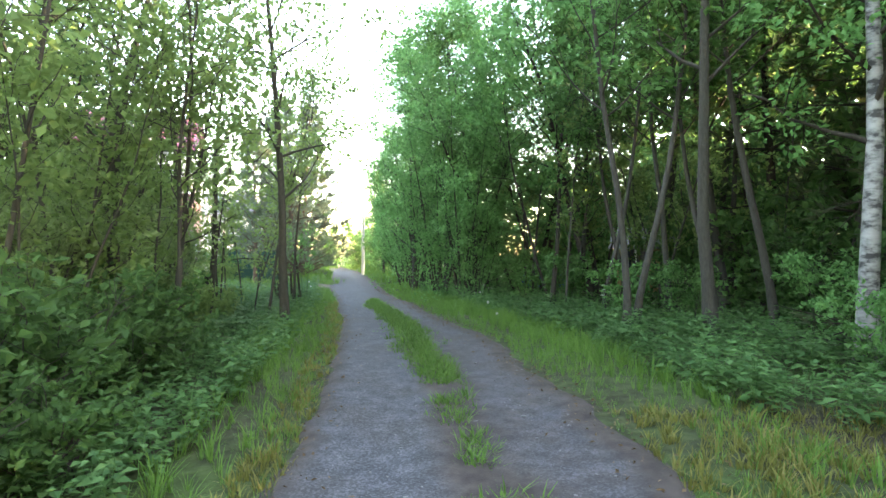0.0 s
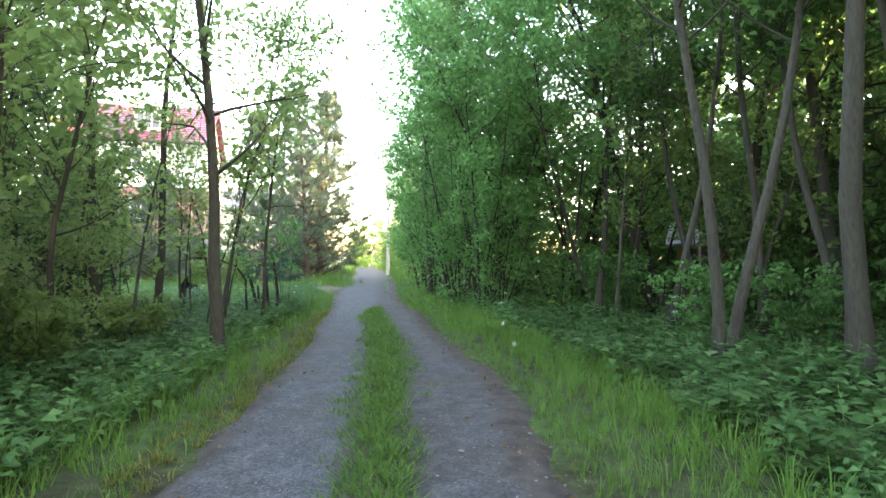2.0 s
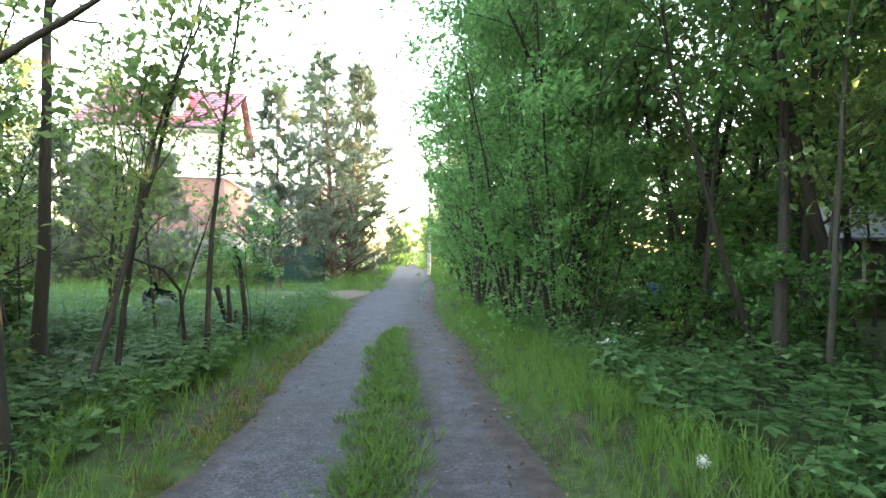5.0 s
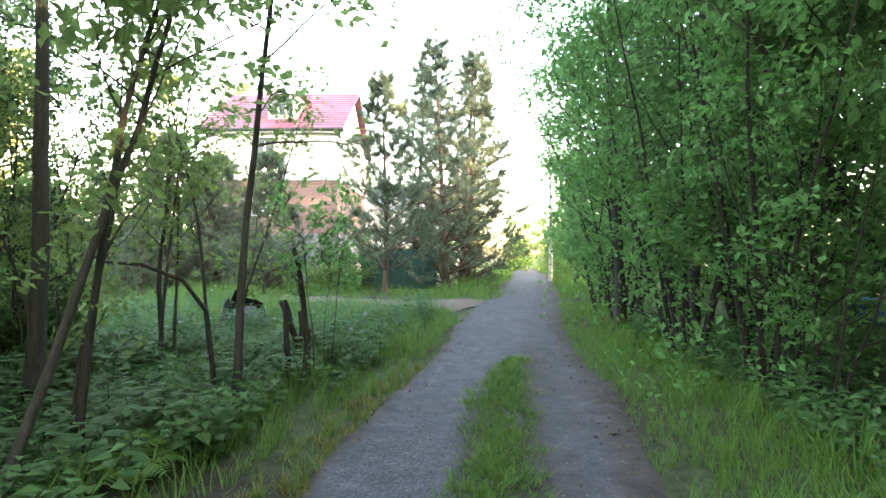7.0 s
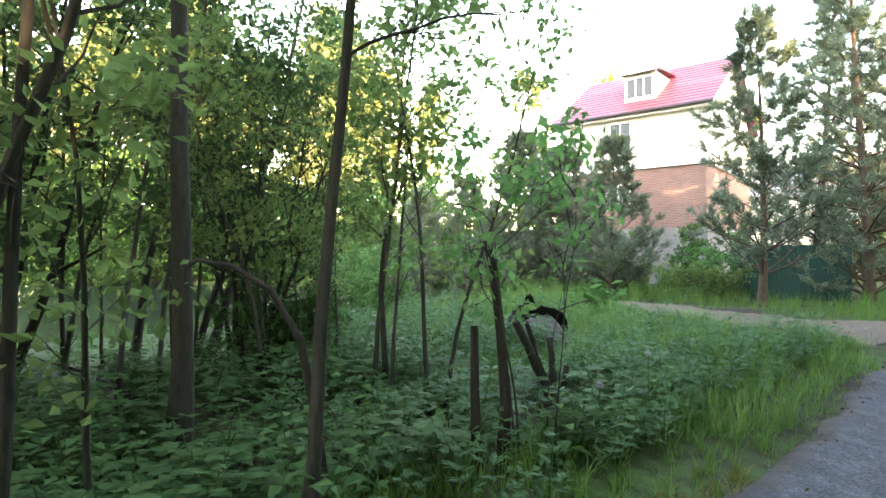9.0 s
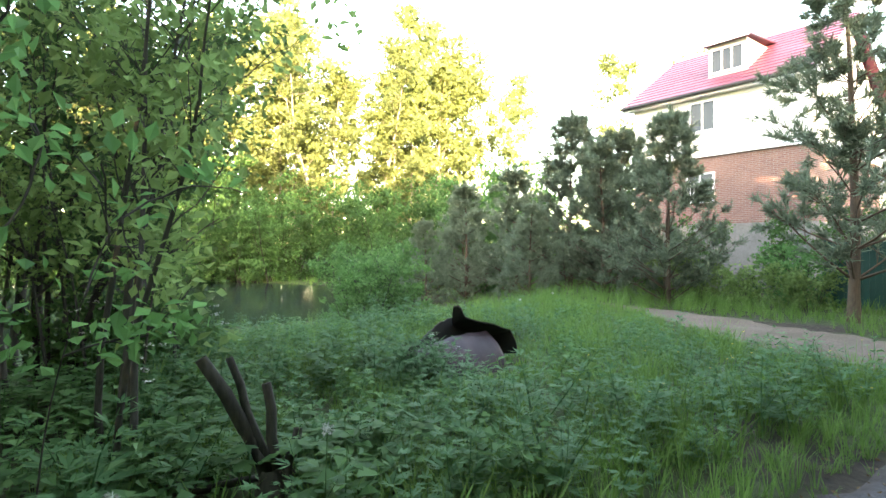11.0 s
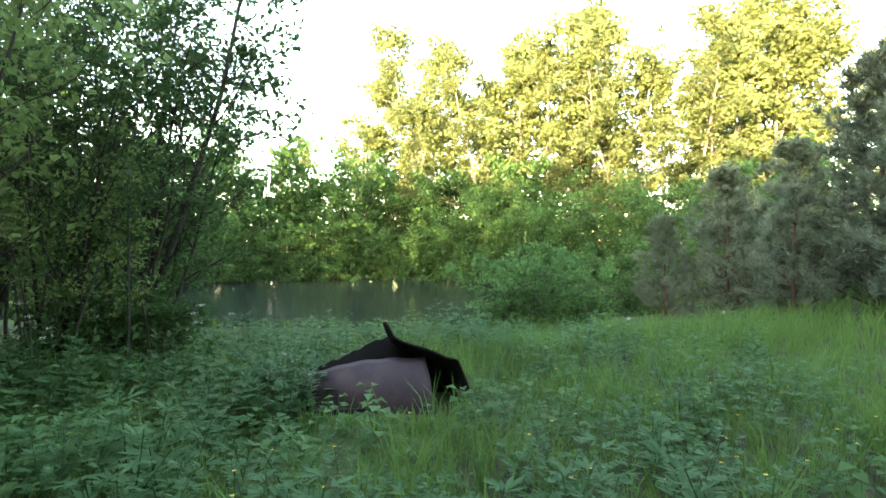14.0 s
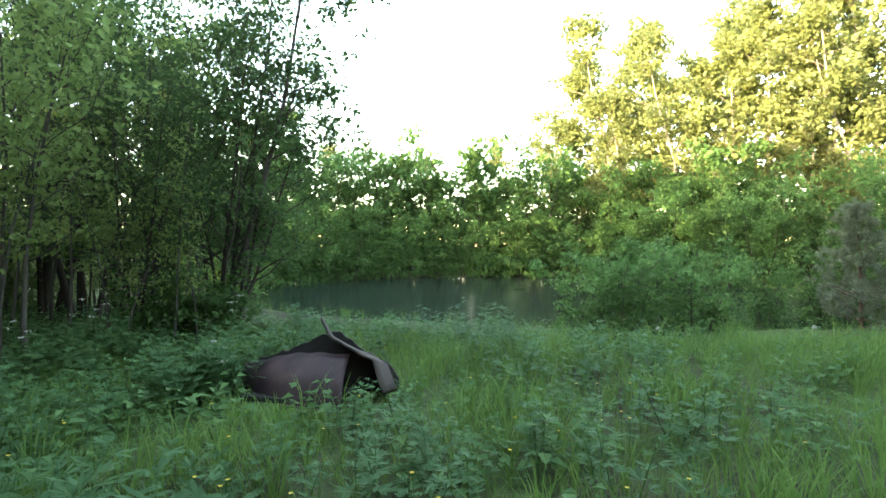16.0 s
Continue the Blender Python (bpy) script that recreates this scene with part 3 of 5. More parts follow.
# ---- trees ----
def forest():
    rng = np.random.default_rng(5)
    lab = "slender young deciduous tree with sparse bright green leaves"
    young = [make_tree("young_tree", lab, "tree", "young trees along the lane", BARK, LEAF_YOUNG, place(*p), seed=10 + i, height=h,
                       r0=r, lean=ln, crown_from=cf, spread=sp, limbs=20, count=cn, leaf=0.12, cloud=0.24, shoots=4)
             for i, (p, h, r, ln, cf, sp, cn) in enumerate((
                 ((-3.1, 10.8), 9.5, 0.10, (0.0, 0.02), 0.26, 1.8, 2500),
                 ((-3.9, 14.26), 7.5, 0.042, (-0.05, 0.01), 0.34, 1.2, 1000),
                 ((-5.9, 13.85), 10.5, 0.088, (-0.04, 0.0), 0.42, 1.9, 2000),
                 ((-3.97, 12.38), 6.5, 0.038, (0.13, 0.36), 0.38, 1.2, 1100),
                 ((-6.9, 11.2), 5.0, 0.04, (0.0, 0.02), 0.3, 0.9, 800)))]
    for x, y, v, s in YOUNG_SPOTS:
        copy_thing(young[v], place(x, y, rng.uniform(0, 360), s))
    sap = [make_tree("sapling", "thin sapling with a few light green leaves", "tree", "saplings in the wood", BARK if i else BARK_GREY, LEAF_YOUNG, place(*p), seed=30 + i, height=h, r0=0.032,
                     lean=ln, crown_from=0.25, spread=0.75, limbs=12, count=620, leaf=0.115, cloud=0.18, shoots=2, sides=3)
           for i, (p, h, ln) in enumerate((((-5.3, 9.0), 6.0, (0.03, 0.0)), ((-4.9, 6.8), 5.0, (0.1, -0.05)), ((-6.2, 11.0), 6.5, (-0.06, 0.06))))]
    for x, y, v, s in SAPLING_SPOTS:
        copy_thing(sap[v], place(x, y, rng.uniform(0, 360), s))
    full = [make_tree("leafy_tree", "full-crowned deciduous tree with fresh green leaves over the lane bushes", "tree", "leafy trees by the lane", BARK_GREY, lm, place(*p), seed=36 + i,
                      height=h, r0=0.10, crown_from=0.16, spread=1.9, limbs=30, count=6800, leaf=0.132, cloud=0.3, shoots=4, clump=26)
            for i, (p, h, lm) in enumerate((((0.1, 20.4), 11.5, LEAF_GREEN), ((-0.2, 23.0), 10.5, LEAF_PALE)))]
    for x, y, v, s in FULL_SPOTS:
        copy_thing(full[v], place(x, y, rng.uniform(0, 360), s))
    tall_lab = "tall thin-trunked deciduous tree on the shaded side of the lane"
    tall = [make_tree("tall_tree", tall_lab, "tree", "tall trees beside the lane", bk, lm, place(*p), seed=40 + i, height=h, r0=r,
                      lean=ln, crown_from=cf, spread=2.3, limbs=22, count=3400, leaf=0.165, cloud=0.26, shoots=4)
            for i, (p, h, r, ln, cf, bk, lm) in enumerate((
                ((4.75, 9.7), 13, 0.13, (-0.02, 0.0), 0.33, BARK_GREY, LEAF_GREEN),
                ((3.4, 10.15), 11, 0.08, (0.0, 0.0), 0.36, BARK_GREY, LEAF_GREEN),
                ((6.4, 10.5), 12, 0.09, (-0.08, 0.0), 0.40, BARK_GREY, LEAF_DARK),
                ((4.4, 16.0), 12, 0.10, (-0.22, 0.0), 0.30, BARK_DARK, LEAF_GREEN)))]
    for x, y, v, s in TALL_SPOTS:
        copy_thing(tall[v], place(x, y, rng.uniform(0, 360), s))
    for i, (p, ln, r) in enumerate((((2.6, 18.0), (-0.6, -0.15), 0.07), ((3.5, 18.4), (-0.36, -0.1), 0.06), ((3.1, 15.6), (-0.25, 0.05), 0.05))):
        make_tree("leaning_tree", "dark thin tree leaning over towards the lane", "tree", "leaning trees", BARK_DARK, LEAF_GREEN, place(*p), seed=64 + i, height=8.5, r0=r, lean=ln,
                  crown_from=0.42, spread=1.6, limbs=18, count=2400, leaf=0.15, cloud=0.28, shoots=4)
    make_tree("birch_tree", "birch tree with white peeling bark and dark marks", "tree", "", BIRCH, LEAF_GREEN, place(5.88, 7.6), seed=61, limb=BARK_DARK,
              height=13, r0=0.14, wander=0.02, lean=(0.0, 0.0), crown_from=0.2, spread=2.0, limbs=26, count=4500, leaf=0.13, cloud=0.22, shoots=4)
    make_tree("stump_shoots", "fresh leafy maple shoots sprouting beside a broken stump", "sapling", "", BARK, LEAF_GREEN, place(-4.1, 15.85), seed=66, height=2.3, r0=0.012, lean=(0.03, 0.06),
              crown_from=0.5, spread=0.42, limbs=16, count=520, leaf=0.085, stems=4, stem_spread=0.1, cloud=0.1, shoots=2, sides=3, clump=8)
    bush_lab = "dense green bush with leafy branches down to the ground"
    bush = [make_tree("bush", bush_lab, "bush", "bushes along the lane", BARK_DARK, lm, place(*p), seed=70 + i, height=h, r0=0.05,
                      crown_from=0.13, spread=sp, limbs=36, skirt=0.05, skirt_r=1.5, skirt_h=1.8, count=7600, leaf=0.108, stems=7, stem_spread=ss, cloud=0.25, shoots=3, clump=30)
            for i, (p, h, sp, ss, lm) in enumerate((
                ((-0.1, 18.5), 6.5, 1.3, 0.22, LEAF_GREEN),
                ((-1.2, 22.5), 7.5, 1.4, 0.2, LEAF_GREEN),
                ((1.5, 21.0), 6.0, 1.4, 0.28, LEAF_GREEN)))]
    for x, y, v, s in BUSH_SPOTS:
        copy_thing(bush[v], place(x, y, rng.uniform(0, 360), s))
    under = [make_tree("hazel_bush", "thin-stemmed hazel bush with loose light green leaves", "bush", "understorey bushes", BARK, LEAF_UNDER, place(*p), seed=84 + i, height=h, r0=0.03,
                       crown_from=0.12, spread=1.3, limbs=28, skirt=0.12, skirt_r=1.2, skirt_h=1.1, count=2200, leaf=0.12, stems=7, stem_spread=0.3, cloud=0.24, shoots=3, clump=16)
             for i, (p, h) in enumerate((((-5.6, 8.2), 3.0), ((-6.6, 10.2), 2.5)))]
    for x, y, v, s in UNDER_SPOTS:
        copy_thing(under[v], place(x, y, rng.uniform(0, 360), s))
    low_lab = "low leafy shrub with thin stems"
    low = [make_tree("shrub", low_lab, "shrub", "low shrubs", BARK, lm, place(*p), seed=90 + i, height=h, r0=0.02, crown_from=0.1,
                     spread=0.7, limbs=16, skirt=0.2, skirt_r=0.8, skirt_h=0.9, count=1800, leaf=0.115, stems=5, stem_spread=0.4, cloud=0.12, shoots=3)
           for i, (p, h, lm) in enumerate((((-15.3, 19.6), 2.1, LEAF_PALE), ((-5.4, 8.0), 1.5, LEAF_YOUNG), ((2.7, 17.0), 1.8, LEAF_GREEN), ((-3.3, 4.2), 1.15, LEAF_DARK)))]
    for x, y, v, s in SHRUB_SPOTS:
        copy_thing(low[v], place(x, y, rng.uniform(0, 360), s))
    willow = [make_tree("willow_tree", "leaning multi-stemmed willow with dark green leaves beside the pond", "tree", "trees beside the pond", BARK_DARK,
                        LEAF_WILLOW, place(*p), seed=110 + i, height=h, r0=0.08, lean=ln, crown_from=0.22, spread=1.6, limbs=36, shoots=3,
                        count=5400, leaf=0.10, stems=4, stem_spread=0.2, cloud=0.2, clump=22)
              for i, (p, h, ln) in enumerate((((-9.9, 14.2), 5.6, (-0.03, 0.12)), ((-9.0, 12.2), 6.2, (0.0, 0.1))))]
    for i, (p, h, ln) in enumerate((((-9.7, 14.5), 8.4, (-0.14, 0.27)), ((-10.6, 13.6), 8.0, (-0.10, 0.16)))):
        make_tree("slanting_willow", "slender grey-stemmed willow slanting towards the meadow", "tree", "trees beside the pond", BARK_GREY, LEAF_WILLOW, place(*p), seed=118 + i,
                  height=h, r0=0.07, lean=ln, crown_from=0.36, spread=1.5, limbs=22, count=3000, leaf=0.115, cloud=0.2, shoots=4, clump=18)
    for x, y, v, s in WILLOW_SPOTS:
        copy_thing(willow[v], place(x, y, rng.uniform(0, 360), s))
    pine = [make_conifer("pine_tree", "young bushy pine with blue-green needles", "tree", "pines near the house", BARK_PINE, NEEDLE, place(*p),
                         seed=130 + i, height=h, r0=r, whorls=wh, reach=re, tufts=tf, bare=ba, needle=0.19, wide=0.0165, per=5, twigs=4)
            for i, (p, h, r, wh, re, tf, ba) in enumerate((((-9.85, 28.6), 8.6, 0.12, 14, 2.5, 4300, 0.12), ((-18.3, 29.0), 6.2, 0.10, 13, 2.5, 4700, 0.0),
                                                         ((-8.9, 32.4), 11.5, 0.17, 18, 3.3, 5600, 0.03)))]
    for x, y, v, s in PINE_SPOTS:
        copy_thing(pine[v], place(x, y, rng.uniform(0, 360), s))
    spruce = make_conifer("spruce_tree", "dark spruce with drooping lower branches", "tree", "dark spruces", BARK_DARK, NEEDLE_DARK, place(8.6, 8.0), seed=150,
                          height=15, r0=0.17, whorls=18, reach=2.6, tufts=2000, bare=0.06, rise=-0.12, needle=0.2, wide=0.035, per=3)
    for x, y, s in SPRUCE_SPOTS:
        copy_thing(spruce, place(x, y, rng.uniform(0, 360), s))
    far_lab = "tall birch and aspen of the woods, sunlit copies and shade-coloured dark copies"
    # variant 3 is a coarse sun blocker, its leaves darkened for wood-interior shade
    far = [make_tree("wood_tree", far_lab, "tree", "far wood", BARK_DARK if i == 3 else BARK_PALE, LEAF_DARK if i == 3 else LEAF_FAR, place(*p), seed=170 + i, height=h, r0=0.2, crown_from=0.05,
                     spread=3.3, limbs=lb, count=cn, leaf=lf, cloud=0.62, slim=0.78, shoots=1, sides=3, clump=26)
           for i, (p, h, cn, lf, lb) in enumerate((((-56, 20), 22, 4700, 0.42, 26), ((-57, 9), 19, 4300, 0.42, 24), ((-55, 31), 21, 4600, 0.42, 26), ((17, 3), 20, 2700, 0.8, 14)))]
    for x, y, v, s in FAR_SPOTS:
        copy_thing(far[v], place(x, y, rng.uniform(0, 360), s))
    # the second shape has darker leaves to imitate shade under bank and wood
    hedge = [make_tree("thicket_bush", "rounded leafy thicket by pond and wood, dark copies shade-coloured, some blocking sun", "bush", "thicket by the pond", BARK_DARK, LEAF_DARK if i else LEAF_HEDGE,
                       place(*p), seed=190 + i, height=h, r0=0.06, crown_from=0.06, spread=1.7, limbs=14, count=1900 if i else 3000, leaf=0.40 if i else 0.28, stems=4, stem_spread=0.3, cloud=0.44, shoots=1, sides=3, skirt=0.33, skirt_r=2.4, skirt_h=3.6, clump=12 if i else 28)
             for i, (p, h) in enumerate((((-43.5, 12), 7.0), ((-44.5, 17.5), 6.5)))]
    for x, y, v, s in HEDGE_SPOTS:
        copy_thing(hedge[v], place(x, y, rng.uniform(0, 360), s))


rs = np.random.default_rng(77)
YOUNG_SPOTS = [(-3.5, 7.3, 4, 1.15), (-3.9, 7.9, 1, 1.05), (-5.7, 11.9, 2, 0.9), (-6.6, 15.9, 4, 1.0), (-4.5, 9.6, 4, 1.25), 
               (-5.2, 5.6, 1, 1.15), (-4.2, 4.4, 4, 1.3), (-6.6, 8.6, 2, 0.95), (-7.9, 6.4, 2, 1.0), (-5.9, 2.4, 0, 0.9), (-7.4, 3.6, 1, 1.1),
               (-11.0, 1.0, 0, 1.2), (-6.0, -2.0, 2, 1.0), (-3.8, -3.5, 1, 1.1), (-9.0, -3.5, 0, 1.1), (-8.4, 9.4, 0, 1.0), (-5.0, 8.2, 0, 0.95), (-9.6, 6.8, 0, 1.05)]
SAPLING_SPOTS = [(-rs.uniform(4.0, 10.5), rs.uniform(2.5, 13.5), int(rs.integers(0, 3)), rs.uniform(0.7, 1.25)) for _ in range(36)]
SAPLING_SPOTS += [(-rs.uniform(5.4, 9.0), rs.uniform(12.4, 16.6), int(rs.integers(0, 3)), rs.uniform(0.5, 0.9)) for _ in range(14)]
SAPLING_SPOTS += [(rs.uniform(2.6, 9.0), rs.uniform(11.5, 22.0), int(rs.integers(0, 3)), rs.uniform(0.9, 1.5)) for _ in range(22)]
FULL_SPOTS = [(-1.15, 21.4, 0, 0.88), (-0.9, 25.0, 0, 1.0), (1.1, 18.8, 1, 0.95), (-2.4, 30.4, 1, 0.95), (4.4, 17.4, 0, 0.9), (0.9, 22.2, 1, 1.05), (2.4, 25.0, 0, 1.1), (-4.2, 38.0, 0, 0.9), (4.6, 20.2, 1, 1.0)]
TALL_SPOTS = [(5.4, 13.2, 1, 1.0), (7.0, 13.6, 0, 1.0), (5.2, 18.6, 2, 1.0), (6.6, 16.5, 0, 1.1), (8.4, 11.5, 2, 1.1), (8.0, 15.2, 1, 1.2), (3.2, 20.0, 3, 0.9),
              (7.4, 5.6, 0, 1.05), (9.2, 18.4, 0, 1.1), (6.8, 20.8, 1, 1.1), (4.4, 23.6, 0, 1.0), (9.6, 8.8, 1, 1.2), (7.2, 2.4, 2, 1.1), (5.4, -1.6, 1, 1.1),
              (10.6, 13.4, 2, 1.2), (2.2, 27.0, 0, 1.0), (10.4, 4.4, 0, 1.1), (4.9, 14.6, 2, 0.85), (3.9, 13.4, 2, 0.8), (3.62, 10.4, 2, 0.85), (2.9, 14.6, 3, 0.8), (6.0, 12.0, 2, 0.9)]
BUSH_SPOTS = [(0.6, 17.0, 1, 0.95), (-1.9, 26.0, 0, 1.0), (0.9, 20.6, 1, 1.1), (0.2, 24.6, 2, 1.1), (-1.9, 31.6, 1, 0.9), (-1.0, 29.2, 0, 1.1), 
              (-3.2, 37.0, 0, 0.9), (-4.5, 44.0, 2, 0.9), (1.6, 23.6, 0, 1.1), (-6.2, 52.0, 1, 0.9), (1.0, 16.6, 2, 0.6)]
SHRUB_SPOTS = [(-2.75, 2.6, 3, 0.7), (-3.4, 2.9, 3, 1.0), (-2.5, 3.5, 3, 0.6), (-3.9, 5.2, 3, 1.1), (-3.2, 5.6, 3, 0.8), (-2.9, 1.6, 3, 0.8), (-3.6, 6.6, 3, 0.9), (-4.3, 3.6, 3, 1.2), (-4.6, 7.4, 3, 1.0),
               (-15.0, 18.9, 0, 0.8), (-16.6, 20.6, 0, 0.9), (-16.2, 19.4, 0, 1.0), (-17.6, 19.8, 0, 1.1), (-4.8, 6.4, 1, 1.0), (-5.6, 4.4, 1, 1.1), (-4.4, 8.8, 1, 0.8),
               (-6.4, 6.6, 1, 1.1), (-7.2, 9.4, 1, 1.0), (-4.6, 2.6, 1, 0.9), (-6.8, 1.2, 1, 1.1), (-8.2, 4.8, 1, 1.2), (-5.0, 11.6, 1, 0.8), (-8.4, 15.2, 3, 0.9),
               (3.4, 15.2, 2, 0.9), (4.2, 12.6, 2, 0.8), (5.2, 11.6, 2, 0.8), (3.9, 18.2, 2, 1.0), (6.6, 9.2, 2, 0.9), (5.4, 6.6, 2, 0.7),
               (-8.9, 15.6, 3, 0.9), (-13.0, 29.2, 1, 0.9), (-11.6, 29.6, 1, 0.8), (-15.0, 29.4, 1, 1.0), (-16.6, 29.8, 1, 1.0), (-12.4, 30.4, 2, 1.0)]
WILLOW_SPOTS = [(-8.6, 11.3, 1, 1.2), (-9.8, 10.3, 1, 1.2), (-8.4, 9.7, 1, 1.2), (-8.3, 14.8, 0, 0.74), (-9.6, 14.9, 0, 0.8), (-12.4, 9.4, 1, 0.7), (-13.8, 7.6, 0, 0.7)]
PINE_SPOTS = [(-19.75, 27.9, 1, 1.12), (-17.5, 27.8, 1, 0.9), (-21.5, 26.4, 1, 0.85), (-22.8, 24.9, 1, 0.8), (-14.9, 28.2, 1, 0.95), (-9.3, 35.6, 2, 1.05),
              (-11.6, 35.0, 2, 1.0), (-10.0, 38.6, 2, 1.1), (-25.0, 25.6, 1, 0.72), (-22.2, 23.0, 1, 0.55), (-18.6, 25.6, 1, 0.55)]
SPRUCE_SPOTS = [(10.4, 9.6, 1.0), (9.8, 6.0, 0.95), (12.2, 14.0, 1.0), (-40, -21.5, 1.0), (-43, -18, 0.92), (-46, -15, 0.85), (9.2, 11.4, 1.0), (11.4, 7.4, 1.1), (8.2, 4.6, 0.9), (12.4, 11.0, 1.1), (10.0, 1.6, 1.0), (8.8, 14.4, 0.9)]
FAR_SPOTS = [(-55 - 5 * rs.random(), y, int(rs.integers(0, 3)), rs.uniform(0.95, 1.15)) for y in (-6, -2, 2, 5.5, 12.5, 16, 24, 27.5, 35, 39, 43)]
FAR_SPOTS += [(-63 - 4 * rs.random(), y, int(rs.integers(0, 3)), rs.uniform(1.1, 1.25)) for y in (-4, 3, 10, 17, 24, 31, 38)]
FAR_SPOTS += [(-52 - 3 * rs.random(), y, int(rs.integers(0, 3)), rs.uniform(0.8, 0.95)) for y in (4, 9.5, 18.5, 22, 29.5, 33)]
FAR_SPOTS += [(-58 - 6 * rs.random(), y, int(rs.integers(0, 3)), rs.uniform(1.1, 1.3)) for y in (7, 14, 20.5, 26, 31.5, 36)]
FAR_SPOTS += [(-48, -14, 1, 0.6), (-42, -20, 0, 0.55), (-52, -9, 2, 0.62), (-54, -3, 1, 0.75), (-36, -24, 1, 0.55), (-30, -20, 2, 0.6), (-24, -14, 0, 0.6)]
# barely seen rows to the right and behind, added to block low sun
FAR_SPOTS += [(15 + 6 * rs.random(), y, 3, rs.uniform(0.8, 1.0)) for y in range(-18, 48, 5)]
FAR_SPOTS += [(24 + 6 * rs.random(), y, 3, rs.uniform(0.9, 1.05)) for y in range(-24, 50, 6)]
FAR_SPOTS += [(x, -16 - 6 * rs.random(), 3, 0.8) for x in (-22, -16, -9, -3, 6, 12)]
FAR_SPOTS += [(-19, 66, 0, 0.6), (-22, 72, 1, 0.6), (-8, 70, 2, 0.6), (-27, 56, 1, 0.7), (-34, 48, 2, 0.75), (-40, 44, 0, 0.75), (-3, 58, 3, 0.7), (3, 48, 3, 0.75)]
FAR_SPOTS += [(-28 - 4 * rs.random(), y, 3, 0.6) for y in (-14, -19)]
HEDGE_SPOTS = [(POND[0] + 14.9 * math.cos(a), POND[1] + 14.7 * math.sin(a), i % 2, 0.6 + 0.25 * rs.random())
               for i, a in enumerate(np.radians(np.arange(140, 310, 9)))]
HEDGE_SPOTS += [(POND[0] + 21.0 * math.cos(a), POND[1] + 20.5 * math.sin(a), (i + 1) % 2, 1.15 + 0.4 * rs.random())
                for i, a in enumerate(np.radians(np.arange(165, 305, 9)))]
HEDGE_SPOTS += [(7.6, 29.4, 1, 1.0), (6.0, 26.0, 0, 0.8), (9.8, 32, 1, 1.1), (10.8, 24.6, 0, 1.0), (5.2, 28, 1, 0.8), (8.4, 25.6, 0, 0.9), (9.6, 21.4, 1, 0.8), (3.0, 32, 0, 0.9), (7.0, 33, 1, 1.0), (0.5, 36, 1, 0.9), (-2.4, 41, 0, 0.9), (11, 29, 1, 1.0), (9.2, 17.2, 1, 0.6), (-4.6, 48, 1, 0.9)]
HEDGE_SPOTS += [(-45.5, 21.5, 0, 1.1), (-42.0, 23.5, 1, 0.9), (-38.6, 24.6, 0, 0.9), (-34.5, 26.0, 1, 0.8), (-31, 27.4, 0, 0.75), (-48, 12, 0, 1.1), (-48.5, 16, 1, 1.15),
                (-47, 26, 1, 1.1), (-28, 28.4, 1, 0.7), (-25.4, 27.0, 1, 0.5), (-30.0, 25.4, 0, 0.45), (-49, 5, 0, 1.1), (-42.5, 19.5, 1, 0.75), (-39.5, 21.5, 1, 0.5)]
HEDGE_SPOTS += [(-22.5, 20.8, 0, 0.32), (-24.4, 22.0, 1, 0.38), (-20.4, 20.2, 0, 0.28), (-26.8, 23.2, 0, 0.42)]
HEDGE_SPOTS += [(-30.5, 31.5, 0, 0.85), (-33.5, 29.5, 0, 0.95), (-27.6, 32.6, 0, 0.75), (-36.5, 28.0, 0, 0.95), (-35.0, 33.5, 0, 1.1)]
HEDGE_SPOTS += [(-8.6, 57.0, 0, 0.55), (-13.6, 63.0, 1, 0.6), (-11.2, 70.0, 0, 0.8), (-15.5, 74, 1, 0.9), (-12.4, 80, 0, 1.0), (-7.2, 66, 1, 0.8)]
UNDER_SPOTS = [(-5.0, 6.2, 1, 0.8), (-6.4, 7.0, 0, 0.9), (-7.8, 8.6, 0, 1.05), (-5.2, 10.0, 1, 0.75), (-6.9, 5.0, 1, 1.0), (-8.6, 6.2, 0, 1.1), (-5.6, 4.2, 1, 0.85),
               (-9.8, 8.4, 0, 1.2), (-10.2, 4.8, 0, 1.2), (-7.4, 2.8, 0, 1.0)]
HEDGE_SPOTS += [(7.6, 6.6, 1, 0.45), (8.2, 9.2, 1, 0.55), (7.4, 11.4, 1, 0.45), (9.0, 3.6, 1, 0.6), (8.0, 13.6, 1, 0.5), (6.4, 15.2, 1, 0.4)]
# unseen bushes added beside the start to block a low sun patch
HEDGE_SPOTS += [(7.4, 0.2, 1, 0.6), (8.4, -1.6, 1, 0.7), (6.6, 1.7, 1, 0.45), (6.8, -3.4, 1, 0.6)]
HEDGE_SPOTS += [(-35.9, -12.7, 0, 1.5), (-38.8, -10.1, 1, 1.65), (-41.6, -7.1, 0, 1.7), (-44.0, -4.0, 1, 1.65), (-46.0, -0.8, 0, 1.7), (-33.0, -15.0, 1, 1.5)]
# extra rows deep in the right-hand wood, closing bright gaps and blocking sun
HEDGE_SPOTS += [(12.6, y, 1, 0.95) for y in (2, 6.5, 11, 15.5, 20, 24.5)]
HEDGE_SPOTS += [(11.0 + 0.5 * (i % 2), y, 1, 1.05) for i, y in enumerate((4.2, 8.7, 13.2, 17.6, 22.2, 27.0))]
HEDGE_SPOTS += [(14.4, y, 1, 1.15) for y in (0.5, 5, 9.4, 13.6, 18, 22.6, 27, 31)]
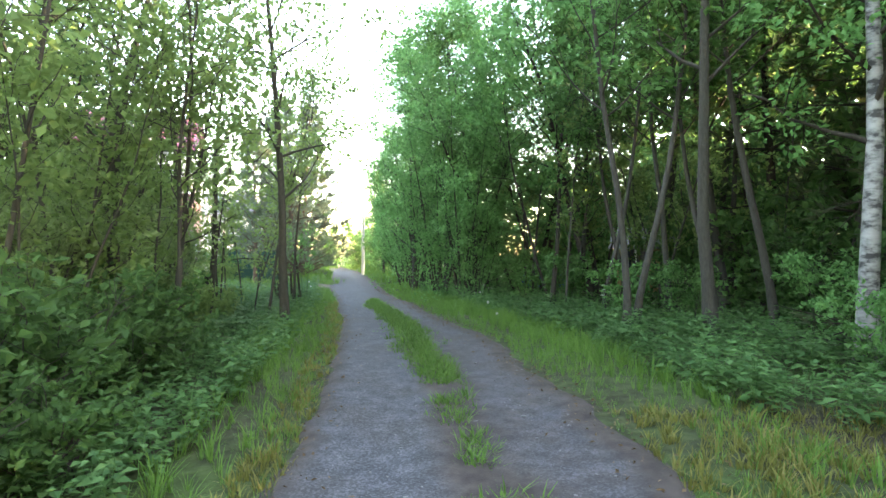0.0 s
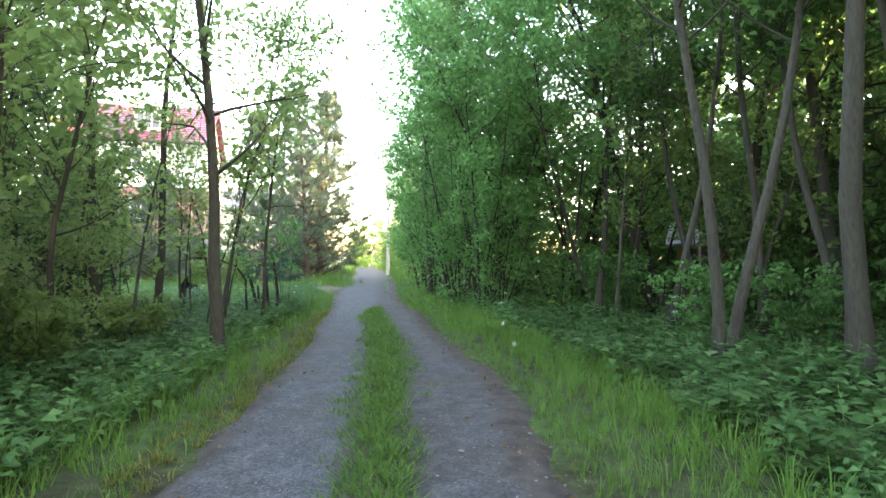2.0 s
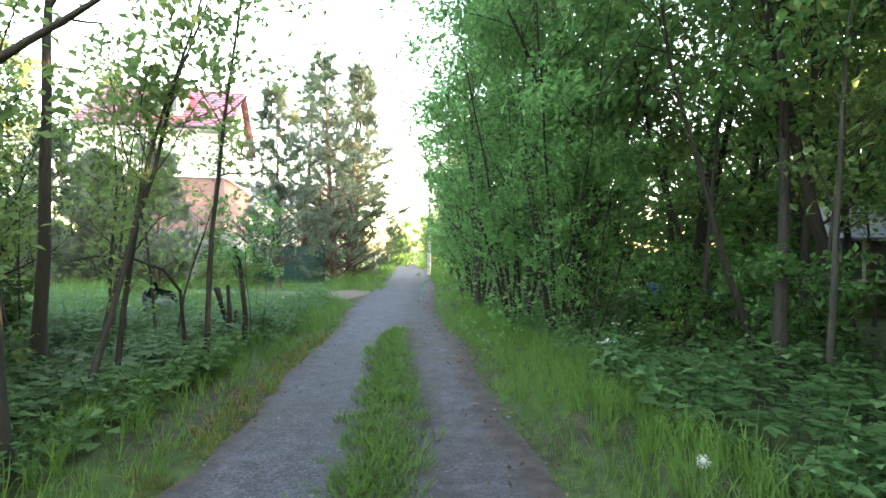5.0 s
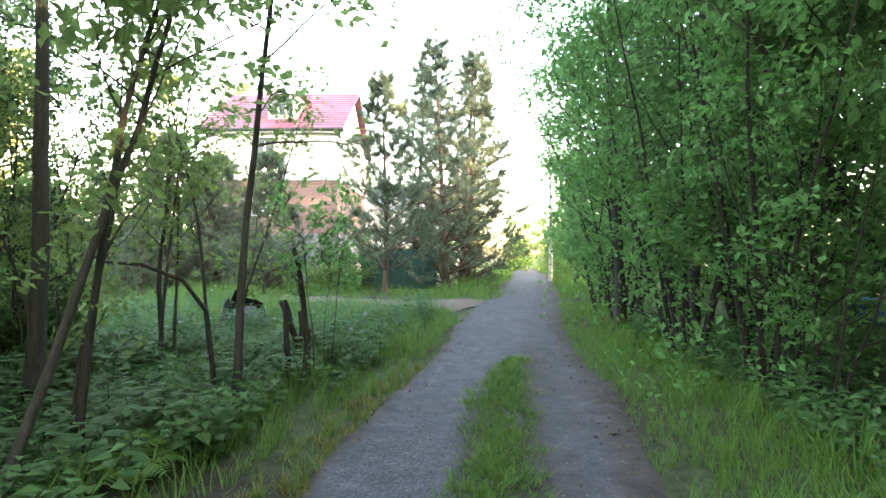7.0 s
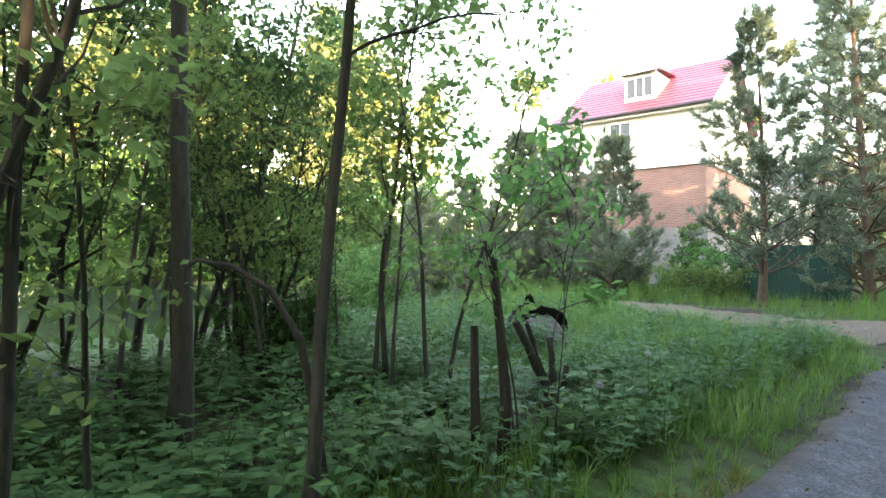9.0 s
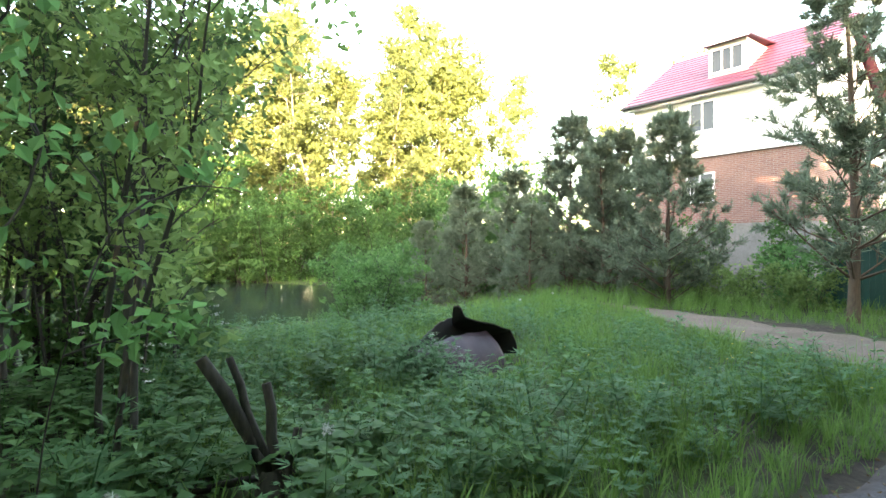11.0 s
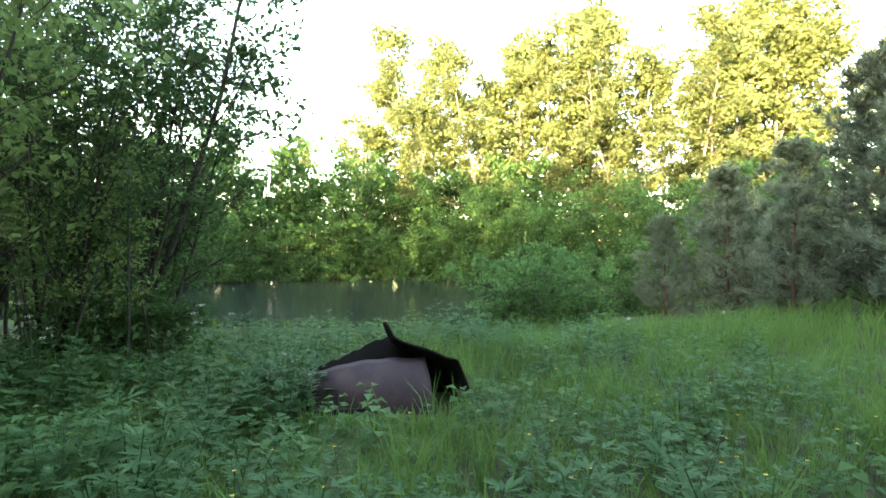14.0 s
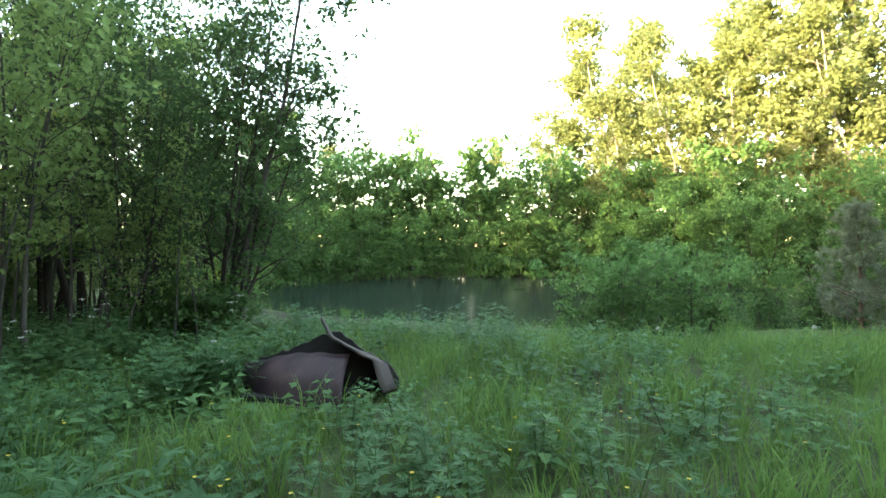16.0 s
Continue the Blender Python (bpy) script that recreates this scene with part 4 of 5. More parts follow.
HEDGE_SPOTS += [(-17, 1, 0, 0.7), (-16, -4, 1, 0.8), (-13.5, -8, 0, 0.8), (-8, -10, 1, 0.8), (-1, -12, 0, 0.8), (6, -9, 1, 0.8), (-16, 56, 0, 0.8), (-16, 50, 1, 0.8), (-7.6, 60, 1, 0.8),
                (-27, 36, 0, 0.8), (-31, 38, 1, 0.9), (-20.6, 31.4, 1, 0.38), (-17.8, 32.2, 0, 0.4), (-15.4, 33.4, 1, 0.42), (-23.0, 30.6, 0, 0.4), (-13.4, 33.8, 0, 0.45), (-25.6, 30.4, 1, 0.5)]
forest()


# ---- grass, herbs and small plants ----
def blade_tuft(seed, blades, height, width, out):
    rng = np.random.default_rng(seed)
    g = Geo()
    for _ in range(blades):
        a = rng.uniform(0, 2 * math.pi)
        d = np.array([math.cos(a), math.sin(a), 0])
        s = np.array([-d[1], d[0], 0]) * width * rng.uniform(0.6, 1.2)
        h = height * rng.uniform(0.55, 1.15)
        b = d * rng.uniform(0, 0.05)
        bend = out * rng.uniform(0.3, 1.2) * h
        m = b + d * bend * 0.35 + [0, 0, h * 0.6]
        t = b + d * bend + [0, 0, h * rng.uniform(0.85, 1.0)]
        g.add([b - s, b + s, m + s * 0.8, m - s * 0.8, t + s * 0.08, t - s * 0.08], [(0, 1, 2, 3), (3, 2, 4, 5)])
    return g.arrays()


def herb(seed, height, n_leaves, leaf):
    """A leafy stem with pairs of broad leaves."""
    rng = np.random.default_rng(seed)
    g = Geo()
    stem = path_points((0, 0, 0), (rng.normal(0, 0.15), rng.normal(0, 0.15), 1), height, 3, rng, 0.1)
    g.tube(stem, [0.005, 0.004, 0.003, 0.002], 3)
    for i in range(n_leaves):
        t = 0.25 + 0.75 * i / n_leaves
        p = stem[0] + (stem[-1] - stem[0]) * t
        a = i * 2.4 + rng.uniform(-0.4, 0.4)
        d = np.array([math.cos(a), math.sin(a), rng.uniform(-0.25, 0.35)])
        L = leaf * (1.15 - 0.6 * t) * rng.uniform(0.8, 1.2)
        s = np.array([-d[1], d[0], rng.normal(0, 0.15)]) * L * 0.33
        o = p + d * L * 0.35
        m = o + d * L * 0.45 + [0, 0, 0.02]
        tip = o + d * L * 1.05 - [0, 0, L * 0.2]
        g.add([o, m + s * 1.25 - [0, 0, 0.01], tip, m - s * 1.25 - [0, 0, 0.01]], [(0, 1, 2, 3)])
    return g.arrays()


def lobed_leaf(g, tip, fwd, side, leaf, spread, fingers, wide, rng):
    """One leaf cut into fingers that fan out from the end of its stalk."""
    for f in np.linspace(-spread, spread, fingers):
        d = fwd * math.cos(f) + side * math.sin(f) + [0, 0, rng.uniform(-0.25, 0.1)]
        L = leaf * rng.uniform(0.8, 1.15) * (1 - 0.25 * abs(f))
        w = unit(np.cross(d, [0, 0, 1.0])) * L * wide
        g.add([tip, tip + d * L * 0.55 + w, tip + d * L, tip + d * L * 0.55 - w], [(0, 1, 2, 3)])


def seedling(seed, height, stalks, leaf):
    """A knee-high maple seedling with broad lobed leaves held flat."""
    rng = np.random.default_rng(seed)
    g = Geo()
    top = np.array([rng.normal(0, 0.04), rng.normal(0, 0.04), height])
    g.tube([(0, 0, 0), top * [0.3, 0.3, 0.5], top], [0.005, 0.004, 0.003], 3)
    for k in range(stalks):
        a = k * 2.4 + rng.uniform(-0.4, 0.4)
        st = top * rng.uniform(0.55, 1.0)
        fwd = np.array([math.cos(a), math.sin(a), rng.uniform(-0.25, 0.15)])
        tip = st + fwd * leaf * rng.uniform(0.5, 1.2)
        g.tube([st, tip], [0.002, 0.0015], 3)
        lobed_leaf(g, tip - fwd * leaf * 0.1, fwd, np.array([-math.sin(a), math.cos(a), rng.normal(0, 0.15)]), leaf, 1.35, 5, 0.27, rng)
    return g.arrays()


def mugwort(seed, height, n_leaves, leaf):
    """An upright stem set with finely cut leaves, the smallest at the top."""
    rng = np.random.default_rng(seed)
    g = Geo()
    stem = path_points((0, 0, 0), (rng.normal(0, 0.12), rng.normal(0, 0.12), 1), height, 3, rng, 0.08)
    g.tube(stem, [0.005, 0.004, 0.003, 0.002], 3)
    for i in range(n_leaves):
        t = 0.3 + 0.7 * i / (n_leaves - 1)
        p = stem[0] + (stem[-1] - stem[0]) * t
        a = i * 2.4 + rng.uniform(-0.4, 0.4)
        fwd = unit(np.array([math.cos(a), math.sin(a), rng.uniform(0.0, 0.7)]))
        side = np.array([-math.sin(a), math.cos(a), rng.normal(0, 0.15)])
        L = leaf * (1.2 - 0.6 * t) * rng.uniform(0.8, 1.2)
        lobed_leaf(g, p + fwd * L * 0.3, fwd, side, L, 0.95, 5, 0.12, rng)
    return g.arrays()


def stuff(name, geo, mat, label, category):
    return tagged(part(name, geo, mat), label, category, kind="stuff")


def in_meadow(x, y):
    return (x < lane_left(y) - 0.05) & (side_mask(x, y) < 0.05)


def keep_clear(x, y):
    """Away from the tank and from the near side of the cut stumps."""
    tank = (np.hypot(x + 8.2, y - 19.3) > 0.85) & (np.hypot(x + 7.75, y - 19.45) > 0.5)
    return tank & (np.hypot(x + 4.72, y - 16.55) > 0.5) & (np.hypot(x + 3.95, y - 15.5) > 0.3)


def band(rng, n, y0, y1, lo, hi, right, power=1.0):
    y = rng.uniform(y0, y1, n)
    o = lo + (hi - lo) * rng.random(n) ** power
    x = lane_right(y) + o if right else lane_left(y) - o
    return x, y


def vegetation():
    rng = np.random.default_rng(21)
    tufts = [blade_tuft(i, 8, 0.30, 0.0055, 0.7) for i in range(4)]
    short = [blade_tuft(10 + i, 10, 0.13, 0.008, 0.9) for i in range(3)]
    tall = [blade_tuft(20 + i, 8, 0.50, 0.006, 0.55) for i in range(4)]
    herbs = [herb(30 + i, 0.42, 14, 0.115) for i in range(4)]
    worts = [mugwort(40 + i, 0.46, 11, 0.115) for i in range(4)]
    maples = [seedling(44 + i, 0.34, 7, 0.095) for i in range(3)]

    g = Geo()
    y = rng.uniform(-3, 17.9, 4200)
    half = np.interp(y, [-8, 4.5, 6, 9, 16, 17.9], [0.2, 0.2, 0.24, 0.3, 0.27, 0.1])
    x = np.interp(y, STRIP_Y, STRIP_C) + half * rng.normal(0, 0.55, len(y))
    ok = (rng.random(len(y)) < np.interp(y, [-8, 5, 7], [0.35, 0.4, 1.0])) & (hash_noise(x, y, 2.6) > np.interp(y, [0, 5, 7, 16], [0.1, 0.1, -0.9, -0.9]))
    for k in range(3):
        m = ok & (np.arange(len(y)) % 3 == k)
        scatter(g, short[k], x[m], y[m], rng.uniform(0.6, 1.25, m.sum()), rng)
    stuff("grass_strip", g, GRASS, "low bright grass growing between the wheel tracks", "grass")

    g = Geo()
    for right, n in ((False, 2300), (True, 2300)):
        x, y = band(rng, n, -4, 27, -0.05, 1.35, right, 1.2)
        ok = (side_mask(x, y) < 0) & (right | (lane_left(y) - x < np.interp(y, [4, 9], [0.75, 1.4]))) & ~((~np.array([right] * n)) & (y > 20.5) & (x > -5.2) & (y > 22))
        s = (0.55 + 0.75 * np.clip((lane_left(y) - x) if not right else (x - lane_right(y)), 0, 1.2)) * rng.uniform(0.7, 1.3, n)
        s = s * (np.interp(y, [5, 10], [0.5, 0.72]) if right else 0.75)
        for k in range(4):
            m = ok & (np.arange(n) % 4 == k)
            scatter(g, tufts[k], x[m], y[m], s[m], rng)
        x, y = band(rng, 420, 28, 70, 0.0, 2.2, right)
        scatter(g, tall[0], x, y, rng.uniform(1.0, 1.8, 420), rng)
    x, y = band(rng, 800, 6.5, 20, 0.05, 1.3, True, 1.2)
    scatter(g, tall[3], x, y, np.interp(x - lane_right(y), [0, 0.4, 1.2], [0.3, 0.5, 0.7]) * rng.uniform(0.6, 1.2, 800), rng)
    x, y = rng.uniform(-9.2, -6.2, 420), rng.uniform(18.0, 21.2, 420)
    ok = ~keep_clear(x, y) & (np.hypot(x + 8.2, y - 19.25) > 0.7)
    scatter(g, short[0], x[ok], y[ok], rng.uniform(0.7, 1.5, ok.sum()), rng)
    stuff("verge_grass", g, GRASS, "lush green grass along the edges of the lane", "grass")

    g = Geo()
    x, y = band(rng, 520, 0.5, 5.2, 0.1, 3.0, True)
    ok = hash_noise(x, y, 1.3) > -0.1
    scatter(g, tufts[1], x[ok], y[ok], rng.uniform(0.35, 0.75, ok.sum()), rng)
    x, y = band(rng, 700, -1, 5.0, 0.0, 2.6, True)
    scatter(g, short[2], x, y, rng.uniform(0.5, 1.1, 700), rng)
    x, y = band(rng, 350, 3, 17, -0.08, 0.25, False)
    scatter(g, short[1], x, y, rng.uniform(0.5, 1.0, 350), rng)
    stuff("dry_grass", g, GRASS_DRY, "yellowed dry grass on the trodden verge", "grass")

    g = Geo()
    n = 6000
    x, y = rng.uniform(-17, -3.2, n), rng.uniform(15.5, 25.5, n)
    ok = in_meadow(x, y) & keep_clear(x, y) & ~((x > -5.5) & (y < 17)) & (height_at(x, y) > -0.66)
    s = np.interp(x, [-17, -12.5, -10, -3], [0.8, 0.8, 0.95, 0.8]) * np.interp(np.hypot(x - POND[0], y - POND[1]), [15, 17, 22.5], [0.35, 0.5, 1]) * (0.8 + 0.35 * hash_noise(x, y, 1.7)) * rng.uniform(0.6, 1.2, n) * np.where(side_mask(x, y) > -0.5, 0.5, 1.0)
    for k in range(4):
        m = ok & (np.arange(n) % 4 == k)
        scatter(g, tall[k], x[m], y[m], s[m], rng)
    n = 1900
    x, y = rng.uniform(-34, -12, n), rng.uniform(15, 29, n)
    ok = in_meadow(x, y) & (height_at(x, y) > -0.66)
    scatter(g, tall[1], x[ok], y[ok], np.interp(np.hypot(x[ok] - POND[0], y[ok] - POND[1]), [15, 18, 22.5], [0.3, 0.4, 1.2]) * rng.uniform(0.7, 1.2, ok.sum()), rng)
    n = 700
    x, y = rng.uniform(-18, -5.5, n), rng.uniform(26.8, 31, n)
    scatter(g, tall[2], x, y, rng.uniform(0.5, 1.1, n), rng)
    a = rng.uniform(math.radians(-30), math.radians(70), 160)
    r = rng.uniform(13.6, 15.6, 160)
    x, y = POND[0] + r * np.cos(a), POND[1] + r * np.sin(a)
    scatter(g, tall[3], x, y, rng.uniform(0.5, 1.0, 160), rng)
    a = rng.uniform(math.radians(90), math.radians(320), 420)
    r = rng.uniform(13.9, 15.8, 420)
    x, y = POND[0] + r * np.cos(a), POND[1] + r * np.sin(a)
    ok = height_at(x, y) > -0.7
    scatter(g, tall[2], x[ok], y[ok], rng.uniform(0.8, 1.5, ok.sum()), rng)
    stuff("meadow_grass", g, GRASS_MEADOW, "tall fresh meadow grass around the pond", "grass")

    g = Geo()
    for right, n, lo, hi, y0, y1 in ((False, 2300, 0.75, 7.5, 0.5, 18.5), (True, 1700, 1.2, 6.0, 4.0, 22.0)):
        x, y = band(rng, n, y0, y1, lo, hi, right, 1.5)
        s = np.clip(rng.lognormal(-0.15, 0.38, n), 0.35, 1.4) * (1.0 if right else np.interp(y, [0, 4, 8, 18], [0.7, 0.8, 0.9, 0.85]))
        for k in range(4):
            m = (np.arange(n) % 4 == k) & keep_clear(x, y) & (hash_noise(x, y + 4, 1.2) > -0.5)
            scatter(g, herbs[k], x[m], y[m], s[m], rng, 0.25)
    n = 560
    x, y = rng.uniform(-14, -3.4, n), rng.uniform(12.5, 23.5, n)
    ok = in_meadow(x, y) & keep_clear(x, y) & (height_at(x, y) > -0.66) & (x < lane_left(y) - 0.5) & (hash_noise(x, y, 0.9) > -0.35)
    for k in range(4):
        m = ok & (np.arange(n) % 4 == k)
        scatter(g, herbs[k], x[m], y[m], rng.uniform(0.5, 1.3, m.sum()), rng, 0.3)
    stuff("undergrowth", g, HERB, "leafy green undergrowth of nettles and seedlings", "undergrowth")

    g = Geo()
    n = 4000
    x, y = rng.uniform(-15, -3.4, n), rng.uniform(12.5, 23.5, n)
    w = np.clip(1.3 - np.hypot((x + 6.8) / 5.0, (y - 18.6) / 4.2) ** 2 * 0.8, 0.08, 1)
    ok = (rng.random(n) < w * 0.8 * np.clip((y - 13.5) / 2.5, 0.1, 1)) & in_meadow(x, y) & keep_clear(x, y) & (height_at(x, y) > -0.66) & (x < lane_left(y) - 0.5)
    for k in range(4):
        m = ok & (np.arange(n) % 4 == k)
        near = np.where(y[m] < 18.9, 1.0, np.clip(np.hypot(x[m] + 8.0, y[m] - 19.5) / 2.4, 0.55, 1))
        scatter(g, worts[k], x[m], y[m], near * (0.95 + 0.4 * hash_noise(x[m] + 3, y[m], 1.3)) * rng.uniform(0.6, 1.25, m.sum()), rng, 0.28)
    x, y = rng.normal(-7.3, 0.28, 46), rng.normal(18.45, 0.22, 46)
    scatter(g, worts[1], x, y, rng.uniform(0.9, 1.35, 46), rng, 0.2)
    stuff("meadow_herbs", g, HERB_PALE, "pale green cut-leaved herbs growing thickly beside the lane", "herbs")

    g = Geo()
    for right, n, y0, y1, lo, hi in ((True, 380, 6.5, 15.0, 1.3, 4.2), (False, 620, 10.5, 17.5, 1.0, 4.5), (False, 220, 2.0, 10.0, 1.4, 4.0)):
        x, y = band(rng, n, y0, y1, lo, hi, right)
        ok = (hash_noise(x + 2, y, 1.1) > -0.45) & keep_clear(x, y)
        for k in range(3):
            m = ok & (np.arange(n) % 3 == k)
            scatter(g, maples[k], x[m], y[m], rng.uniform(0.6, 1.45, m.sum()), rng, 0.2)
    stuff("maple_seedlings", g, HERB, "broad-leaved maple seedlings and shoots in the shade", "seedlings")


def fern(at, seed, size):
    rng = np.random.default_rng(seed)
    ob = thing("fern", "bright green fern with arching fronds at the lane edge", "fern", "ferns", at)
    for k in range(9):
        g = Geo()
        a = k * 0.7 + rng.uniform(-0.2, 0.2)
        d = np.array([math.cos(a), math.sin(a), 0])
        s = np.array([-d[1], d[0], 0])
        n = 13
        t = np.linspace(0, 1, n)[:, None]
        p = d * t * 0.55 * size + np.array([0, 0, 1.0]) * (0.75 * t - 0.5 * t ** 2.2) * size
        g.tube(p, np.linspace(0.006, 0.002, n), 3)
        for i in range(2, n):
            L = 0.17 * size * math.sin(math.pi * (0.15 + 0.85 * (1 - i / n))) + 0.02
            for sg in (-1, 1):
                tip = p[i] + s * sg * L + d * L * 0.35 - [0, 0, L * 0.15]
                w = d * 0.028 * size
                g.add([p[i] - w, p[i] + w, tip + w * 0.15, tip - w * 0.15], [(0, 1, 2, 3)])
        part("frond", g, GRASS, ob)
    return ob


def ball(geo, c, r, rings=5, seg=8):
    t = np.linspace(0.05, math.pi - 0.05, rings)
    geo.tube([(c[0], c[1], c[2] - r * math.cos(k)) for k in t], [r * math.sin(k) for k in t], seg)


def dandelion(at, height):
    ob = thing("dandelion_clock", "white fluffy dandelion seed head on a bare stalk", "flower", "dandelion clocks", at)
    part("stalk", Geo().tube([(0, 0, 0), (0.01, 0, height * 0.5), (0, 0.01, height)], [0.004, 0.0035, 0.003], 5), HERB, ob)
    rng = np.random.default_rng(3)
    g = Geo()
    ball(g, (0, 0.01, height + 0.02), 0.015)
    dirs = unit(rng.normal(0, 1, (60, 3)))
    needles(g, np.array([0, 0.01, height + 0.02]) + dirs * 0.02, dirs * 3, rng, 0.012, 0.002, 2)
    tagged(part("seed_head", g, PETAL, ob), "white downy seed head")
    return ob


def umbel(at, height, seed):
    rng = np.random.default_rng(seed)
    ob = thing("cow_parsley", "tall cow parsley with flat white flower heads", "flower", "cow parsley", at)
    g, f = Geo(), Geo()
    top = np.array([rng.normal(0, 0.06), rng.normal(0, 0.06), height])
    g.tube([(0, 0, 0), top * [0.3, 0.3, 0.5], top], [0.007, 0.005, 0.003], 5)
    heads = [top] + [top * rng.uniform(0.6, 0.9) + np.append(rng.normal(0, 0.14, 2), 0.05) for _ in range(3)]
    for hd in heads:
        g.tube([top * 0.55, hd], [0.003, 0.002], 3)
        c = hd + np.append(rng.normal(0, 0.03, (12, 2)), rng.normal(0, 0.008, (12, 1)), 1)
        leaves(f, c, np.tile([1.0, 0, 0], (12, 1)) + rng.normal(0, 1, (12, 3)) * [1, 1, 0.1], 0.024, 0.02, rng, 0.0)
    part("stalk", g, HERB_PALE, ob)
    tagged(part("flower_head", f, PETAL, ob), "small white flowers in flat clusters", kind="stuff")
    return ob


def buttercups():
    rng = np.random.default_rng(9)
    n = 64
    x, y = rng.uniform(-9.5, -4.9, n), rng.uniform(19.5, 24, n)
    z = height_at(x, y)
    g, f = Geo(), Geo()
    for a, b, c in zip(x, y, z):
        h = rng.uniform(0.2, 0.42)
        p = rng.normal(0, 0.03, 2)
        g.tube([(a, b, c), (a + p[0], b + p[1], c + h)], [0.0025, 0.002], 3)
        for k in range(5):
            an = k * 1.257
            d = np.array([math.cos(an), math.sin(an), 0.35]) * 0.010
            s = np.array([-math.sin(an), math.cos(an), 0]) * 0.007
            o = np.array([a + p[0], b + p[1], c + h])
            f.add([o, o + d * 0.8 + s, o + d * 1.2, o + d * 0.8 - s], [(0, 1, 2, 3)])
    ob = thing("buttercup_patch", "scattered small yellow buttercups in the meadow grass", "flowers")
    tagged(part("stalk", g, GRASS, ob), kind="stuff")
    tagged(part("flower", f, YELLOW, ob), "yellow petals", kind="stuff")


def lane_stones():
    rng = np.random.default_rng(14)
    g = Geo()
    v0, q0 = Geo().tube([(0, 0, -0.3), (0.05, 0, 0.2), (0, 0, 0.5)], [0.8, 1.0, 0.4], 6).arrays()
    n = 1000
    y = rng.uniform(1, 24, n)
    x = lane_left(y) + (lane_right(y) - lane_left(y)) * np.where(rng.random(n) < 0.6, rng.beta(0.7, 0.7, n), rng.random(n))
    s = np.where(rng.random(n) < 0.06, rng.uniform(0.012, 0.024, n), rng.uniform(0.004, 0.011, n))
    a = rng.uniform(0, 6.28, n)
    sx = rng.uniform(0.8, 1.6, n)
    vx = v0[None, :, 0] * s[:, None] * sx[:, None]
    vy = v0[None, :, 1] * s[:, None]
    X = vx * np.cos(a)[:, None] - vy * np.sin(a)[:, None] + x[:, None]
    Y = vx * np.sin(a)[:, None] + vy * np.cos(a)[:, None] + y[:, None]
    Z = v0[None, :, 2] * s[:, None] + 0.018
    q = q0[None] + (np.arange(n) * len(v0))[:, None, None]
    g.add(np.stack([X, Y, Z], -1).reshape(-1, 3), q.reshape(-1, 4))
    stuff("lane_stones", g, STONE, "loose grey stones scattered over the gravel", "stones")
    g = Geo()
    n = 1500
    y = rng.uniform(1, 24, n)
    side = rng.random(n) < 0.65
    x = np.where(side, lane_right(y) + rng.normal(-0.1, 0.22, n), lane_left(y) + rng.normal(0.05, 0.2, n))
    c = np.stack([x, y, np.maximum(height_at(x, y), 0.0) + 0.03], 1)
    leaves(g, c, rng.normal(0, 1, (n, 3)) * [1, 1, 0.1], 0.045, 0.02, rng, 0.0)
    stuff("leaf_litter", g, DEADLEAF, "small brown dead leaves and twigs along the lane", "leaf litter")


# ---- rusty tank, stumps and other things in the grass ----
def bent_sheet(us, lower, upper, thick, rows=5, belly=(0, 0, 0)):
    """A thin plate between two edge curves, with both faces and all four edges."""
    lo, hi = np.array([lower(u) for u in us]), np.array([upper(u) for u in us])
    n = len(us)
    grid = np.concatenate([lo + (hi - lo) * t + np.asarray(belly) * math.sin(math.pi * t) for t in np.linspace(0, 1, rows)])
    v = np.concatenate([grid, grid + np.asarray(thick)])
    i = (np.arange(rows - 1)[:, None] * n + np.arange(n - 1)[None]).ravel()
    q = np.stack([i, i + 1, i + n + 1, i + n], 1)
    o = len(grid)
    k = np.arange(n - 1)
    t = (rows - 1) * n
    r = np.arange(rows - 1) * n
    edges = [np.stack([k, k + o, k + 1 + o, k + 1], 1), np.stack([k + t, k + 1 + t, k + 1 + t + o, k + t + o], 1),
             np.stack([r, r + n, r + n + o, r + o], 1), np.stack([r + n - 1, r + n - 1 + o, r + 2 * n - 1 + o, r + 2 * n - 1], 1)]
    return Geo().add(v, np.concatenate([q, q[:, ::-1] + o] + edges))


